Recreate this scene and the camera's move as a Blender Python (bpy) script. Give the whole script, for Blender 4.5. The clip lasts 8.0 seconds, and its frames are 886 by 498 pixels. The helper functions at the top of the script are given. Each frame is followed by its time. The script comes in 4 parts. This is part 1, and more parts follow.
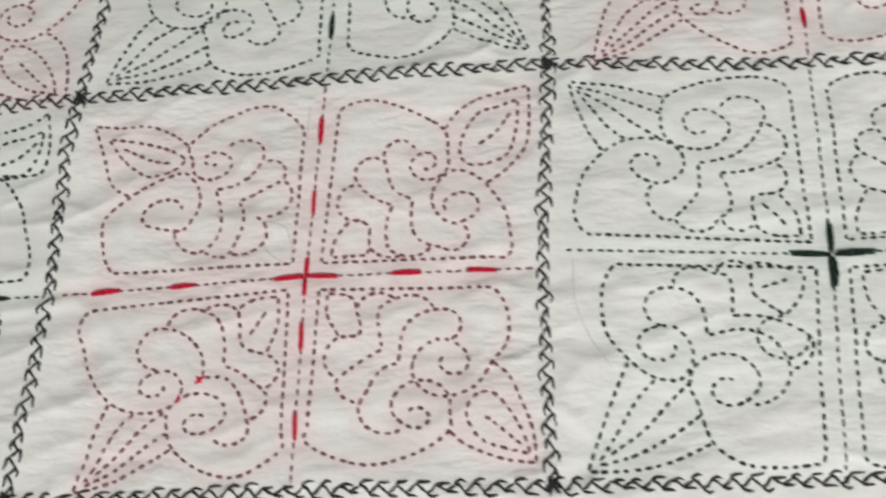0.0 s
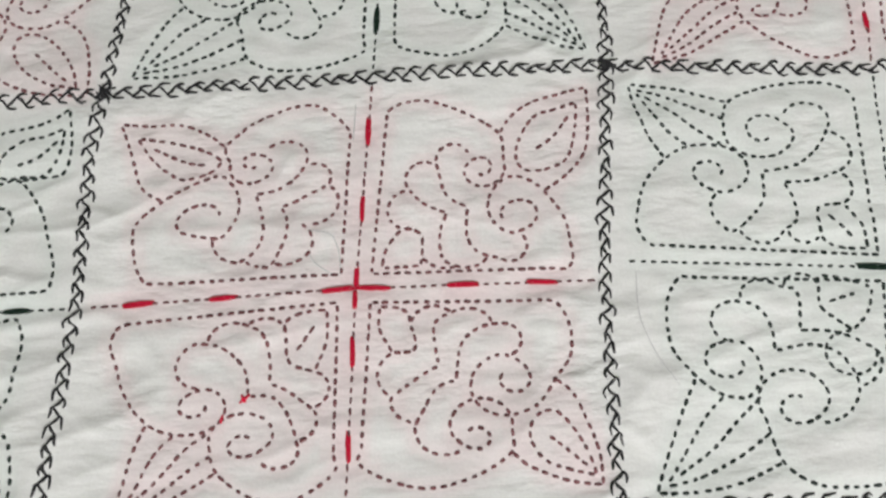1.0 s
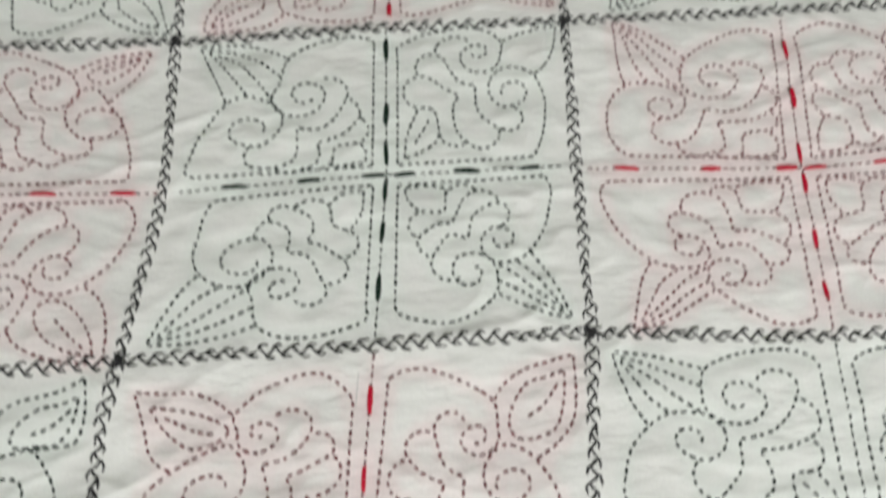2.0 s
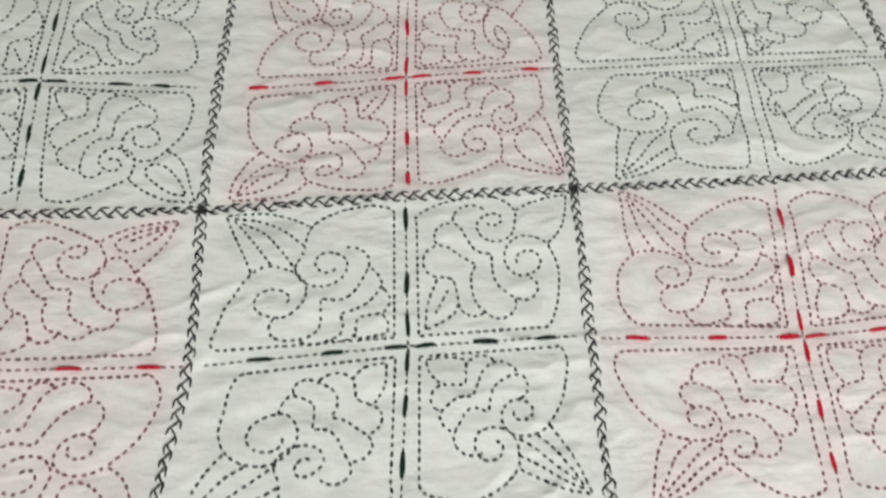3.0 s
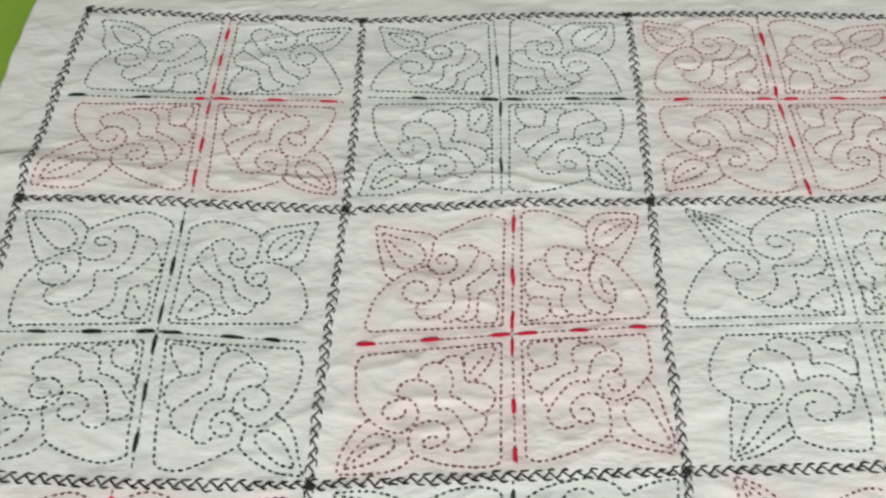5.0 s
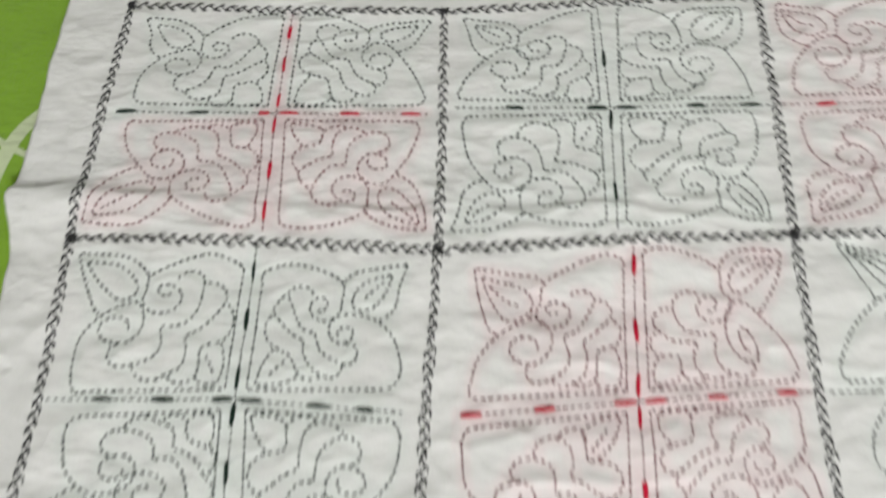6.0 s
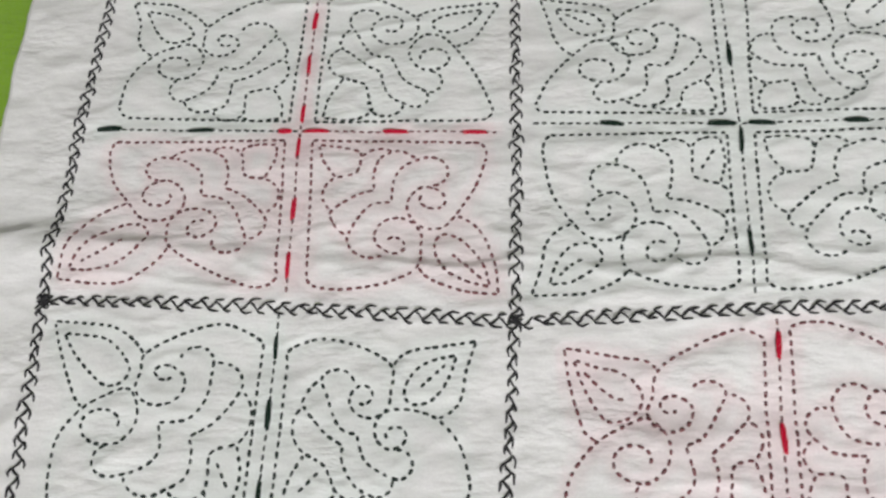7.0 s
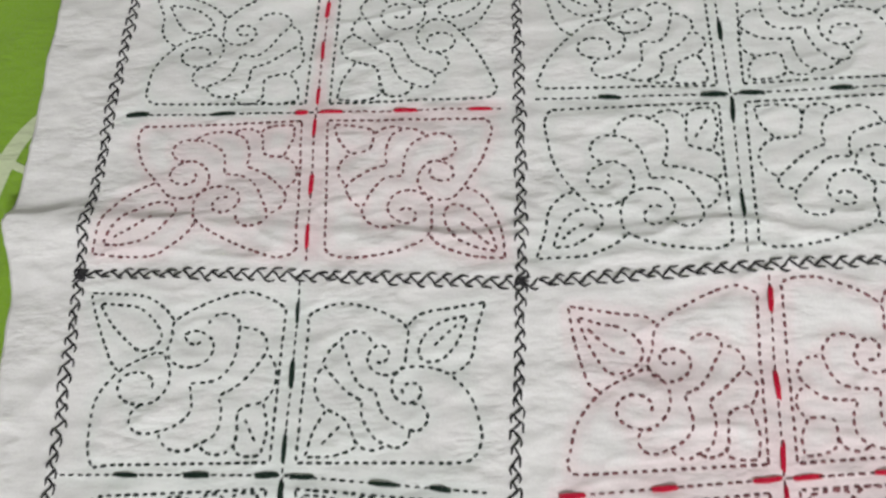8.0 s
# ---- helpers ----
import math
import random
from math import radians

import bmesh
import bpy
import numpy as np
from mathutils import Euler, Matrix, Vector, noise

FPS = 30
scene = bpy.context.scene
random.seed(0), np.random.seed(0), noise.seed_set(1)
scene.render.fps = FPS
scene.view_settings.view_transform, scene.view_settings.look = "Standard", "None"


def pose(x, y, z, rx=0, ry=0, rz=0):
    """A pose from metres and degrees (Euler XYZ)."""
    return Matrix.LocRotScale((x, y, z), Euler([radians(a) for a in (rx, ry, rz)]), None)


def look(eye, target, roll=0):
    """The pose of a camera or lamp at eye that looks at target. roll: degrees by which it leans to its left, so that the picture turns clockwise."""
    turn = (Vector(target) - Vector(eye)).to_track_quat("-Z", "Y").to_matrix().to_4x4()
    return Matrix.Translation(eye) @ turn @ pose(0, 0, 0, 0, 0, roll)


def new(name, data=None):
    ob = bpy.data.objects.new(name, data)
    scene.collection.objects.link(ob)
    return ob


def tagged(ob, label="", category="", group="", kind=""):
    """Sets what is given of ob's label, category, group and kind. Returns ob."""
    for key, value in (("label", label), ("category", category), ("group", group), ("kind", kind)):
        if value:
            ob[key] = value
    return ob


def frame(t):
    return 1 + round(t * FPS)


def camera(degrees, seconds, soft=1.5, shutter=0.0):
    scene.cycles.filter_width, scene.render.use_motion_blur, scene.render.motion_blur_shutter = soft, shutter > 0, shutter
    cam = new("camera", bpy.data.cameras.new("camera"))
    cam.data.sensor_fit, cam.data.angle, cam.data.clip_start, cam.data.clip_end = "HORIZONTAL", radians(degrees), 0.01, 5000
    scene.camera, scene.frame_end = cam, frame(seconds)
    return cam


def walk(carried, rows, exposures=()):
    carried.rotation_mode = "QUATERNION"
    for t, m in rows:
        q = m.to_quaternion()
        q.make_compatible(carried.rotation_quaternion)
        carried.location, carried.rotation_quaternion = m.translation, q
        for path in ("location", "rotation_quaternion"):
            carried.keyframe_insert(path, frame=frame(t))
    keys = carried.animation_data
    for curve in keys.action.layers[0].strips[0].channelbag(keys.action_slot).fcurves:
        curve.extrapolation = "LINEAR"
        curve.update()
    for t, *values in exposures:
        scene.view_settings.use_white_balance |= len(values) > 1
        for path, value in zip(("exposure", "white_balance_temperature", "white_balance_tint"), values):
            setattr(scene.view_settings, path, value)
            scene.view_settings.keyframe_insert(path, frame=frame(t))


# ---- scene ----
cam = camera(65.3, 8.0, soft=2.5, shutter=0.5)
PATH = [
    (0, (0.194, -0.17, 0.317), (0.119, 0.307, -1.624), -12.6),
    (0.5, (0.158, -0.158, 0.312), (0.123, 0.306, -1.633), -7.7),
    (1, (0.153, -0.152, 0.305), (0.173, 0.274, -1.649), -1.0),
    (1.5, (0.154, -0.12, 0.321), (0.181, 0.455, -1.595), -1.5),
    (2, (0.149, -0.072, 0.349), (0.243, 0.586, -1.537), 4.4),
    (2.2, (0.148, -0.053, 0.365), (0.248, 0.634, -1.511), 4.2),
    (3.3, (0.122, 0.009, 0.387), (0.309, 0.835, -1.425), 9.2),
    (3.5, (0.13, 0.034, 0.392), (0.286, 0.841, -1.431), 8.1),
    (3.8, (0.119, 0.059, 0.396), (0.252, 0.856, -1.434), 7.5),
    (4, (0.111, 0.065, 0.399), (0.196, 0.861, -1.434), 3.7),
    (4.2, (0.093, 0.074, 0.407), (0.163, 0.907, -1.41), 2.3),
    (4.5, (0.093, 0.101, 0.429), (0.133, 0.987, -1.363), 1.4),
    (4.7, (0.097, 0.11, 0.44), (0.163, 1.054, -1.322), 3.3),
    (5.8, (0.05, 0.158, 0.428), (0.005, 0.993, -1.388), -4.9),
    (6, (0.044, 0.213, 0.412), (0.0, 0.978, -1.436), -4.2),
    (6.2, (0.043, 0.264, 0.401), (-0.042, 0.98, -1.464), -6.9),
    (6.5, (0.027, 0.298, 0.363), (-0.05, 0.98, -1.516), -6.1),
    (6.8, (0.021, 0.31, 0.341), (-0.083, 0.984, -1.539), -8.5),
    (7, (0.016, 0.313, 0.336), (-0.1, 0.923, -1.565), -11.3),
    (7.2, (0.019, 0.299, 0.333), (-0.131, 0.942, -1.555), -13.5),
    (7.5, (0.018, 0.303, 0.339), (-0.114, 0.925, -1.557), -12.0),
    (8, (0.017, 0.287, 0.351), (-0.128, 0.914, -1.543), -14.6),
]
walk(cam, [(t, look(eye, target, roll)) for t, eye, target, roll in PATH],
     exposures=[(0, -0.51, 6600, 10), (1.0, -0.48, 6500, 11), (1.5, -0.47, 6550, 10), (2.0, -0.41, 6550, 8), (3.5, -0.18, 6600, 8), (4.5, -0.11, 6600, 8), (6.0, -0.03, 6500, 11), (6.5, 0.03, 6400, 14), (8.0, -0.05, 6400, 15)])


# ---- light ----
world = bpy.data.worlds.new("world")
scene.world = world
world.use_nodes = True
world.node_tree.nodes["Background"].inputs[0].default_value = (0.75, 0.82, 0.9, 1)
world.node_tree.nodes["Background"].inputs[1].default_value = 0.25
LAMP_POWER = 84.0
LAMP_AT = (0.4, -1.65, 1.45)


# ---- materials ----
def shader(name):
    m = bpy.data.materials.new(name)
    m.use_nodes = True
    t = m.node_tree
    return m, t, t.nodes["Principled BSDF"]


def node(t, kind, **values):
    n = t.nodes.new(kind)
    for k, v in values.items():
        n.inputs[k.replace("_", " ")].default_value = v
    return n


def object_place(t, scale=(1, 1, 1)):
    c = t.nodes.new("ShaderNodeTexCoord")
    m = node(t, "ShaderNodeMapping", Scale=scale)
    t.links.new(c.outputs["Object"], m.inputs["Vector"])
    return m.outputs["Vector"]


def mixed(t, fac, a, b, blend="MIX"):
    n = t.nodes.new("ShaderNodeMix")
    n.data_type, n.blend_type = "RGBA", blend
    for slot, v in ((0, fac), (6, a), (7, b)):
        if hasattr(v, "links"):
            t.links.new(v, n.inputs[slot])
        else:
            n.inputs[slot].default_value = v
    return n.outputs[2]


def ramp(t, fac, low, high, a=(0, 0, 0, 1), b=(1, 1, 1, 1)):
    n = t.nodes.new("ShaderNodeValToRGB")
    n.color_ramp.elements[0].position, n.color_ramp.elements[0].color = low, a
    n.color_ramp.elements[1].position, n.color_ramp.elements[1].color = high, b
    t.links.new(fac, n.inputs[0])
    return n.outputs[0]


def bumped(t, p, *layers):
    last = None
    for height, strength, distance in layers:
        b = node(t, "ShaderNodeBump", Strength=strength, Distance=distance)
        t.links.new(height, b.inputs["Height"])
        if last:
            t.links.new(last, b.inputs["Normal"])
        last = b.outputs[0]
    t.links.new(last, p.inputs["Normal"])


def cotton(name, colour, dyed=False):
    """Washed cotton: weave, fine creases and faint stains; dyed: the thread's dye has run a little into the cloth."""
    m, t, p = shader(name)
    at = object_place(t)
    crease = node(t, "ShaderNodeTexNoise", Scale=48.0, Detail=2.5, Roughness=0.5, Distortion=0.3)
    t.links.new(object_place(t, (0.6, 1.15, 1)), crease.inputs["Vector"])
    pucker = node(t, "ShaderNodeTexNoise", Scale=170.0, Detail=2.0, Roughness=0.5)
    t.links.new(object_place(t, (0.55, 1.35, 1)), pucker.inputs["Vector"])
    stain = node(t, "ShaderNodeTexNoise", Scale=9.0, Detail=4.0, Roughness=0.55)
    t.links.new(at, stain.inputs["Vector"])
    # the puckers come in patches
    patch = node(t, "ShaderNodeTexNoise", Scale=26.0, Detail=2.0)
    t.links.new(at, patch.inputs["Vector"])
    ruffle = t.nodes.new("ShaderNodeMath")
    ruffle.operation = "MULTIPLY"
    t.links.new(pucker.outputs[0], ruffle.inputs[0])
    t.links.new(ramp(t, patch.outputs[0], 0.42, 0.68, (0.25, 0.25, 0.25, 1)), ruffle.inputs[1])
    weave = node(t, "ShaderNodeTexNoise", Scale=900.0, Detail=1.0)
    t.links.new(at, weave.inputs["Vector"])
    base = mixed(t, ramp(t, stain.outputs[0], 0.35, 0.7), (*[c * 0.93 for c in colour], 1), (*colour, 1))
    base = mixed(t, ramp(t, weave.outputs[0], 0.3, 0.7), mixed(t, 0.12, base, (0.35, 0.35, 0.34, 1)), base)
    if dyed:
        a = t.nodes.new("ShaderNodeAttribute")
        a.attribute_name = "dye"
        base = mixed(t, 1.0, base, a.outputs["Color"], "MULTIPLY")
    t.links.new(base, p.inputs["Base Color"])
    p.inputs["Roughness"].default_value = 0.85
    p.inputs["Specular IOR Level"].default_value = 0.2
    p.inputs["Sheen Weight"].default_value = 0.15
    layers = [(crease.outputs[0], 0.26, 0.005), (ruffle.outputs[0], 0.6, 0.0024), (weave.outputs[0], 0.15, 0.0004)]
    if dyed:
        q = t.nodes.new("ShaderNodeAttribute")
        q.attribute_name = "padding"
        layers.append((q.outputs["Fac"], 0.5, 0.0012))
    bumped(t, p, *layers)
    return m


def thread(name, dark, light):
    """Twisted cotton thread; every stitch a little different."""
    m, t, p = shader(name)
    g = t.nodes.new("ShaderNodeNewGeometry")
    twist = node(t, "ShaderNodeTexNoise", Scale=1600.0, Detail=2.0)
    t.links.new(object_place(t), twist.inputs["Vector"])
    base = mixed(t, g.outputs["Random Per Island"], (*dark, 1), (*light, 1))
    base = mixed(t, ramp(t, twist.outputs[0], 0.4, 0.7), base, mixed(t, 0.5, base, (*[c * 1.8 for c in light], 1)))
    t.links.new(base, p.inputs["Base Color"])
    p.inputs["Roughness"].default_value = 0.7
    p.inputs["Specular IOR Level"].default_value = 0.25
    bumped(t, p, (twist.outputs[0], 0.5, 0.0004))
    return m


def painted(name, colour, scale=6.0):
    m, t, p = shader(name)
    n = node(t, "ShaderNodeTexNoise", Scale=scale, Detail=5.0)
    t.links.new(object_place(t), n.inputs["Vector"])
    t.links.new(mixed(t, n.outputs[0], (*[c * 0.88 for c in colour], 1), (*colour, 1)), p.inputs["Base Color"])
    p.inputs["Roughness"].default_value = 0.75
    bumped(t, p, (n.outputs[0], 0.1, 0.003))
    return m


WHITE_COTTON = cotton("white_cotton", (0.82, 0.83, 0.82), dyed=True)
GREEN_COTTON = cotton("green_cotton", (0.22, 0.42, 0.015))
PALE_PRINT = cotton("pale_print", (0.62, 0.72, 0.45))
BLACK_THREAD = thread("black_thread", (0.012, 0.012, 0.014), (0.03, 0.03, 0.032))
MAROON_THREAD = thread("maroon_thread", (0.085, 0.036, 0.04), (0.21, 0.08, 0.088))
GREEN_THREAD = thread("dark_green_thread", (0.01, 0.016, 0.014), (0.028, 0.04, 0.036))
RED_THREAD = thread("bright_red_thread", (0.47, 0.005, 0.03), (0.58, 0.01, 0.045))
BOTTLE_THREAD = thread("bottle_green_thread", (0.004, 0.014, 0.009), (0.008, 0.025, 0.016))
PENCIL = painted("pencil_grey", (0.6, 0.61, 0.61), 300)
WALL_PAINT = painted("wall_paint", (0.7, 0.7, 0.66))
CEILING_PAINT = painted("ceiling_paint", (0.78, 0.78, 0.76))
FLOOR_PAINT = painted("floor_cement", (0.3, 0.29, 0.27))
MATTRESS_TICKING = painted("mattress_ticking", (0.5, 0.48, 0.42), 40)


# ---- helpers for things ----
def mesh_object(name, verts, faces, material, parent=None, label="", smooth=True):
    me = bpy.data.meshes.new(name)
    me.from_pydata(verts, [], faces)
    me.materials.append(material)
    if smooth:
        me.polygons.foreach_set("use_smooth", [True] * len(me.polygons))
    ob = new(name, me)
    ob.parent = parent
    return tagged(ob, label) if label else ob


def slab(name, low, high, material, parent=None, bevel=0.0):
    bm = bmesh.new()
    bmesh.ops.create_cube(bm, size=1)
    for v in bm.verts:
        v.co = [l + (c + 0.5) * (h - l) for c, l, h in zip(v.co, low, high)]
    if bevel:
        bmesh.ops.bevel(bm, geom=list(bm.edges), offset=bevel, segments=4, affect="EDGES", profile=0.5)
    me = bpy.data.meshes.new(name)
    bm.to_mesh(me)
    bm.free()
    me.materials.append(material)
    ob = new(name, me)
    ob.parent = parent
    return ob


def smooth_line(points, step=0.0012):
    """An even walk along a smooth curve through a few points (Catmull-Rom)."""
    p = np.array(points, float)
    p = np.vstack([2 * p[0] - p[1], p, 2 * p[-1] - p[-2]])
    out = []
    u = np.linspace(0, 1, 24, endpoint=False)[:, None]
    for a, b, c, d in zip(p, p[1:], p[2:], p[3:]):
        out.append(0.5 * (2 * b + (c - a) * u + (2 * a - 5 * b + 4 * c - d) * u**2 + (3 * b - a - 3 * c + d) * u**3))
    return np.vstack(out + [p[-2:-1]])


def along(line):
    """The length so far at each point of a line."""
    return np.r_[0, np.cumsum(np.linalg.norm(np.diff(line, axis=0), axis=1))]


# ---- the bedspread's grid: rows of border points from the foot to the head, corners and middles in turn ----
GRID = []


def border_row(*points):
    GRID.append(points)


border_row((-0.262, -0.19), (-0.142, -0.19), (-0.022, -0.195), (0.108, -0.197), (0.223, -0.201), (0.36, -0.205), (0.485, -0.205), (0.605, -0.205), (0.725, -0.205))
border_row((-0.247, -0.1), (-0.125, -0.1), (-0.009, -0.102), (0.117, -0.101), (0.228, -0.104), (0.36, -0.107), (0.487, -0.107), (0.61, -0.107), (0.73, -0.107))
border_row((-0.235, 0.0), (-0.112, -0.002), (0.0, 0.0), (0.128, 0.0), (0.24, 0.0), (0.367, -0.01), (0.49, -0.01), (0.615, -0.01), (0.735, -0.01))
border_row((-0.225, 0.1), (-0.103, 0.096), (0.016, 0.092), (0.14, 0.094), (0.245, 0.095), (0.374, 0.088), (0.495, 0.09), (0.617, 0.09), (0.737, 0.09))
border_row((-0.215, 0.2), (-0.099, 0.191), (0.018, 0.188), (0.144, 0.191), (0.25, 0.192), (0.384, 0.193), (0.497, 0.195), (0.62, 0.195), (0.74, 0.195))
border_row((-0.2105, 0.291), (-0.089, 0.288), (0.023, 0.281), (0.147, 0.283), (0.254, 0.291), (0.385, 0.286), (0.5, 0.29), (0.622, 0.29), (0.742, 0.29))
border_row((-0.212, 0.397), (-0.085, 0.391), (0.031, 0.382), (0.151, 0.387), (0.259, 0.388), (0.382, 0.388), (0.499, 0.39), (0.622, 0.39), (0.742, 0.39))
border_row((-0.2085, 0.493), (-0.082, 0.49), (0.035, 0.487), (0.153, 0.486), (0.266, 0.486), (0.381, 0.487), (0.505, 0.487), (0.627, 0.487), (0.747, 0.487))
border_row((-0.202, 0.591), (-0.078, 0.581), (0.037, 0.577), (0.153, 0.58), (0.27, 0.582), (0.385, 0.583), (0.513, 0.58), (0.635, 0.58), (0.755, 0.58))
GRID = np.array(GRID)
ROWS_OF_PANELS = "DCBA"
RED, GREEN = "red", "green"
COLOURS = {"A1": (GREEN, GREEN, RED, RED), "A2": (GREEN,) * 4, "A3": (RED,) * 4, "A4": (GREEN,) * 4,
           "B1": (GREEN,) * 4, "B2": (RED,) * 4, "B3": (GREEN,) * 4, "B4": (RED,) * 4,
           "C1": (RED,) * 4, "C2": (GREEN,) * 4, "C3": (RED,) * 4, "C4": (GREEN,) * 4,
           "D1": (GREEN,) * 4, "D2": (RED,) * 4, "D3": (GREEN,) * 4, "D4": (RED,) * 4}
CORNERS = ((-1, 1), (1, 1), (-1, -1), (1, -1))  # head left, head right, foot left, foot right
LEFT, RIGHT, FOOT = -0.253, 0.80, -0.42


def cloth_height(x, y):
    """The bedspread's lie: slow swells, long soft creases across, small puckers, a fold that runs in from the hem."""
    h = 0.0022 * noise.noise((x * 4.0, y * 6.0, 0.3))
    bend = 0.02 * noise.noise((x * 6.0, y * 3.0, 7.0))
    h += 0.0014 * noise.noise((x * 9.0, (y + bend) * 34.0, 4.1))
    h += 0.0009 * noise.noise((x * 24.0, (y + bend) * 75.0, 8.7))
    patch = 0.35 + 0.9 * max(0.0, min(1.0, 0.5 + noise.noise((x * 11.0, y * 11.0, 6.1))))
    h += 0.0010 * patch * (1 - abs(noise.noise((x * 15.0, (y + 1.6 * bend) * 33.0, 5.5)))) ** 9
    h += 0.0008 * patch * (1 - abs(noise.noise((x * 34.0, (y - 1.3 * bend) * 58.0, 1.5)))) ** 7
    h += 0.0005 * noise.noise((x * 90.0, y * 110.0, 2.2))
    fold = y - float(np.interp(x, (-0.26, -0.21, -0.13, -0.035, 0.04, 0.14, 0.2, 0.3), (0.427, 0.427, 0.421, 0.412, 0.406, 0.41, 0.402, 0.405))) - 0.002 * noise.noise((x * 30.0, 2.0, 0.0))
    deep = 0.0034 / (1 + math.exp((x + 0.17) / 0.025)) + 0.0019 / (1 + math.exp((x - 0.2) / 0.03))
    h += deep * (math.exp(-(fold / (0.0045 + 0.007 / (1 + math.exp((x + 0.19) / 0.015)))) ** 2) if fold > 0 else math.exp(-(fold / 0.017) ** 2))
    near = math.exp(-((fold + 0.004) / 0.02) ** 2) / (1 + math.exp((x - 0.26) / 0.03))
    h += 0.0014 * near * (1 - abs(noise.noise((x * 16.0, (y + 0.8 * bend) * 60.0, 3.3)))) ** 10
    ridge = x - 0.197 - 0.002 * noise.noise((y * 30.0, 3.0, 0.0))
    h += 0.0012 * math.exp(-(ridge / 0.006) ** 2) / (1 + math.exp((y + 0.11) / 0.008))
    slip = y + 0.107 - 0.12 * (x + 0.02)
    h += 0.0010 * math.exp(-(slip / 0.0035) ** 2) / (1 + math.exp((x - 0.01) / 0.01))
    return h


def on_cloth(xy, lift=0.0):
    return (xy[0], xy[1], cloth_height(xy[0], xy[1]) + lift)


STITCHED = {"red": [], "green": []}


class Sewing:
    """Collects stitches into one mesh."""

    def __init__(self):
        self.verts, self.faces, self.middles = [], [], []

    def stitch(self, a, b, width, height=0.0005):
        """A short raised stitch from a to b that dives into the cloth at both ends."""
        a, b = np.array(a), np.array(b)
        d = b - a
        n = np.array((-d[1], d[0])) / (np.hypot(*d) + 1e-9)
        first = len(self.verts)
        self.middles.append((a + b) / 2)
        self.verts.append(on_cloth(a, -0.0003))
        for s, w, h in ((0.14, 0.75, 0.7), (0.5, 1.0, 1.0), (0.86, 0.75, 0.7)):
            m = a + d * s
            z = cloth_height(m[0], m[1])
            for k, up in ((-0.5, -0.3), (-0.36, 0.65), (0, 1.0), (0.36, 0.65), (0.5, -0.3)):
                q = m + n * k * width * w
                self.verts.append((q[0], q[1], z + up * h * height))
        self.verts.append(on_cloth(b, -0.0003))
        f = first + 1
        for k in range(4):
            self.faces.append((first, f + k + 1, f + k))
            for r in (0, 5):
                self.faces.append((f + r + k, f + r + k + 1, f + r + k + 6, f + r + k + 5))
            self.faces.append((f + 10 + k, f + 11 + k, first + 16))

    def running(self, line, rnd, pitch=0.0046, length=0.74, width=0.0018):
        """Running stitch along a line."""
        s = along(line)
        count = max(1, round(s[-1] / pitch))
        step = s[-1] / count
        for n in range(count):
            mid = (n + 0.5 + rnd.uniform(-0.08, 0.08)) * step
            half = step * length * rnd.uniform(0.4, 0.6)
            a, b = ([np.interp(v, s, line[:, k]) for k in (0, 1)] for v in (mid - half, mid + half))
            off = np.array((rnd.uniform(-1, 1), rnd.uniform(-1, 1))) * 0.0002
            self.stitch(np.array(a) + off, np.array(b) - off, width * rnd.uniform(0.82, 1.15))

    def strand(self, points, width, lift=0.0006):
        """A thread that lies on the cloth along a line, as a flattened tube with pointed ends."""
        p = np.array(points)
        first = len(self.verts)
        count = len(p)
        for i, m in enumerate(p):
            d = p[min(i + 1, count - 1)] - p[max(i - 1, 0)]
            n = np.array((-d[1], d[0])) / (np.hypot(*d) + 1e-9)
            w = width * (0.55 if i in (0, count - 1) else 1.0)
            z = cloth_height(m[0], m[1])
            for k, up in ((-0.5, -0.2), (-0.3, 0.7), (0.3, 0.7), (0.5, -0.2)):
                q = m + n * k * w
                self.verts.append((q[0], q[1], z + lift * up * (0.6 if i in (0, count - 1) else 1.0) + 0.0001))
        for i in range(count - 1):
            for k in range(3):
                v = first + 4 * i + k
                self.faces.append((v, v + 1, v + 5, v + 4))

    def done(self, name, material, parent, label=""):
        return mesh_object(name, self.verts, self.faces, material, parent, label)


# ---- room, bed and green sheet ----
tagged(slab("floor", (-2.2, -2.2, -0.62), (2.6, 2.4, -0.52), FLOOR_PAINT), "grey cement floor of a bedroom", "floor", kind="structure")
tagged(slab("ceiling", (-2.2, -2.2, 2.08), (2.6, 2.4, 2.2), CEILING_PAINT), "plain white painted bedroom ceiling", "ceiling", kind="structure")
for name, low, high in (("wall_west", (-2.3, -2.2, -0.52), (-2.2, 2.4, 2.08)), ("wall_east", (2.6, -2.2, -0.52), (2.7, 2.4, 2.08)),
                        ("wall_south", (-2.3, -1.8, -0.52), (2.7, -1.7, 2.08)), ("wall_north", (-2.3, 2.4, -0.52), (2.7, 2.5, 2.08))):
    tagged(slab(name, low, high, WALL_PAINT), "plain pale painted bedroom wall", "wall", kind="structure")

bed = tagged(new("bed"), "low bed with a thick mattress under a green sheet", "bed")
bed.location = (0.25, 0.2, -0.52)
slab("bed_base", (-0.85, -1.0, 0.0), (0.85, 1.0, 0.26), MATTRESS_TICKING, bed, 0.01)
slab("mattress", (-0.85, -1.0, 0.262), (0.85, 1.0, 0.505), MATTRESS_TICKING, bed, 0.04)


def green_height(x, y):
    return -0.0075 + 0.0012 * noise.noise((x * 6, y * 6, 3.0)) + 0.0006 * noise.noise((x * 25, y * 25, 1.0))


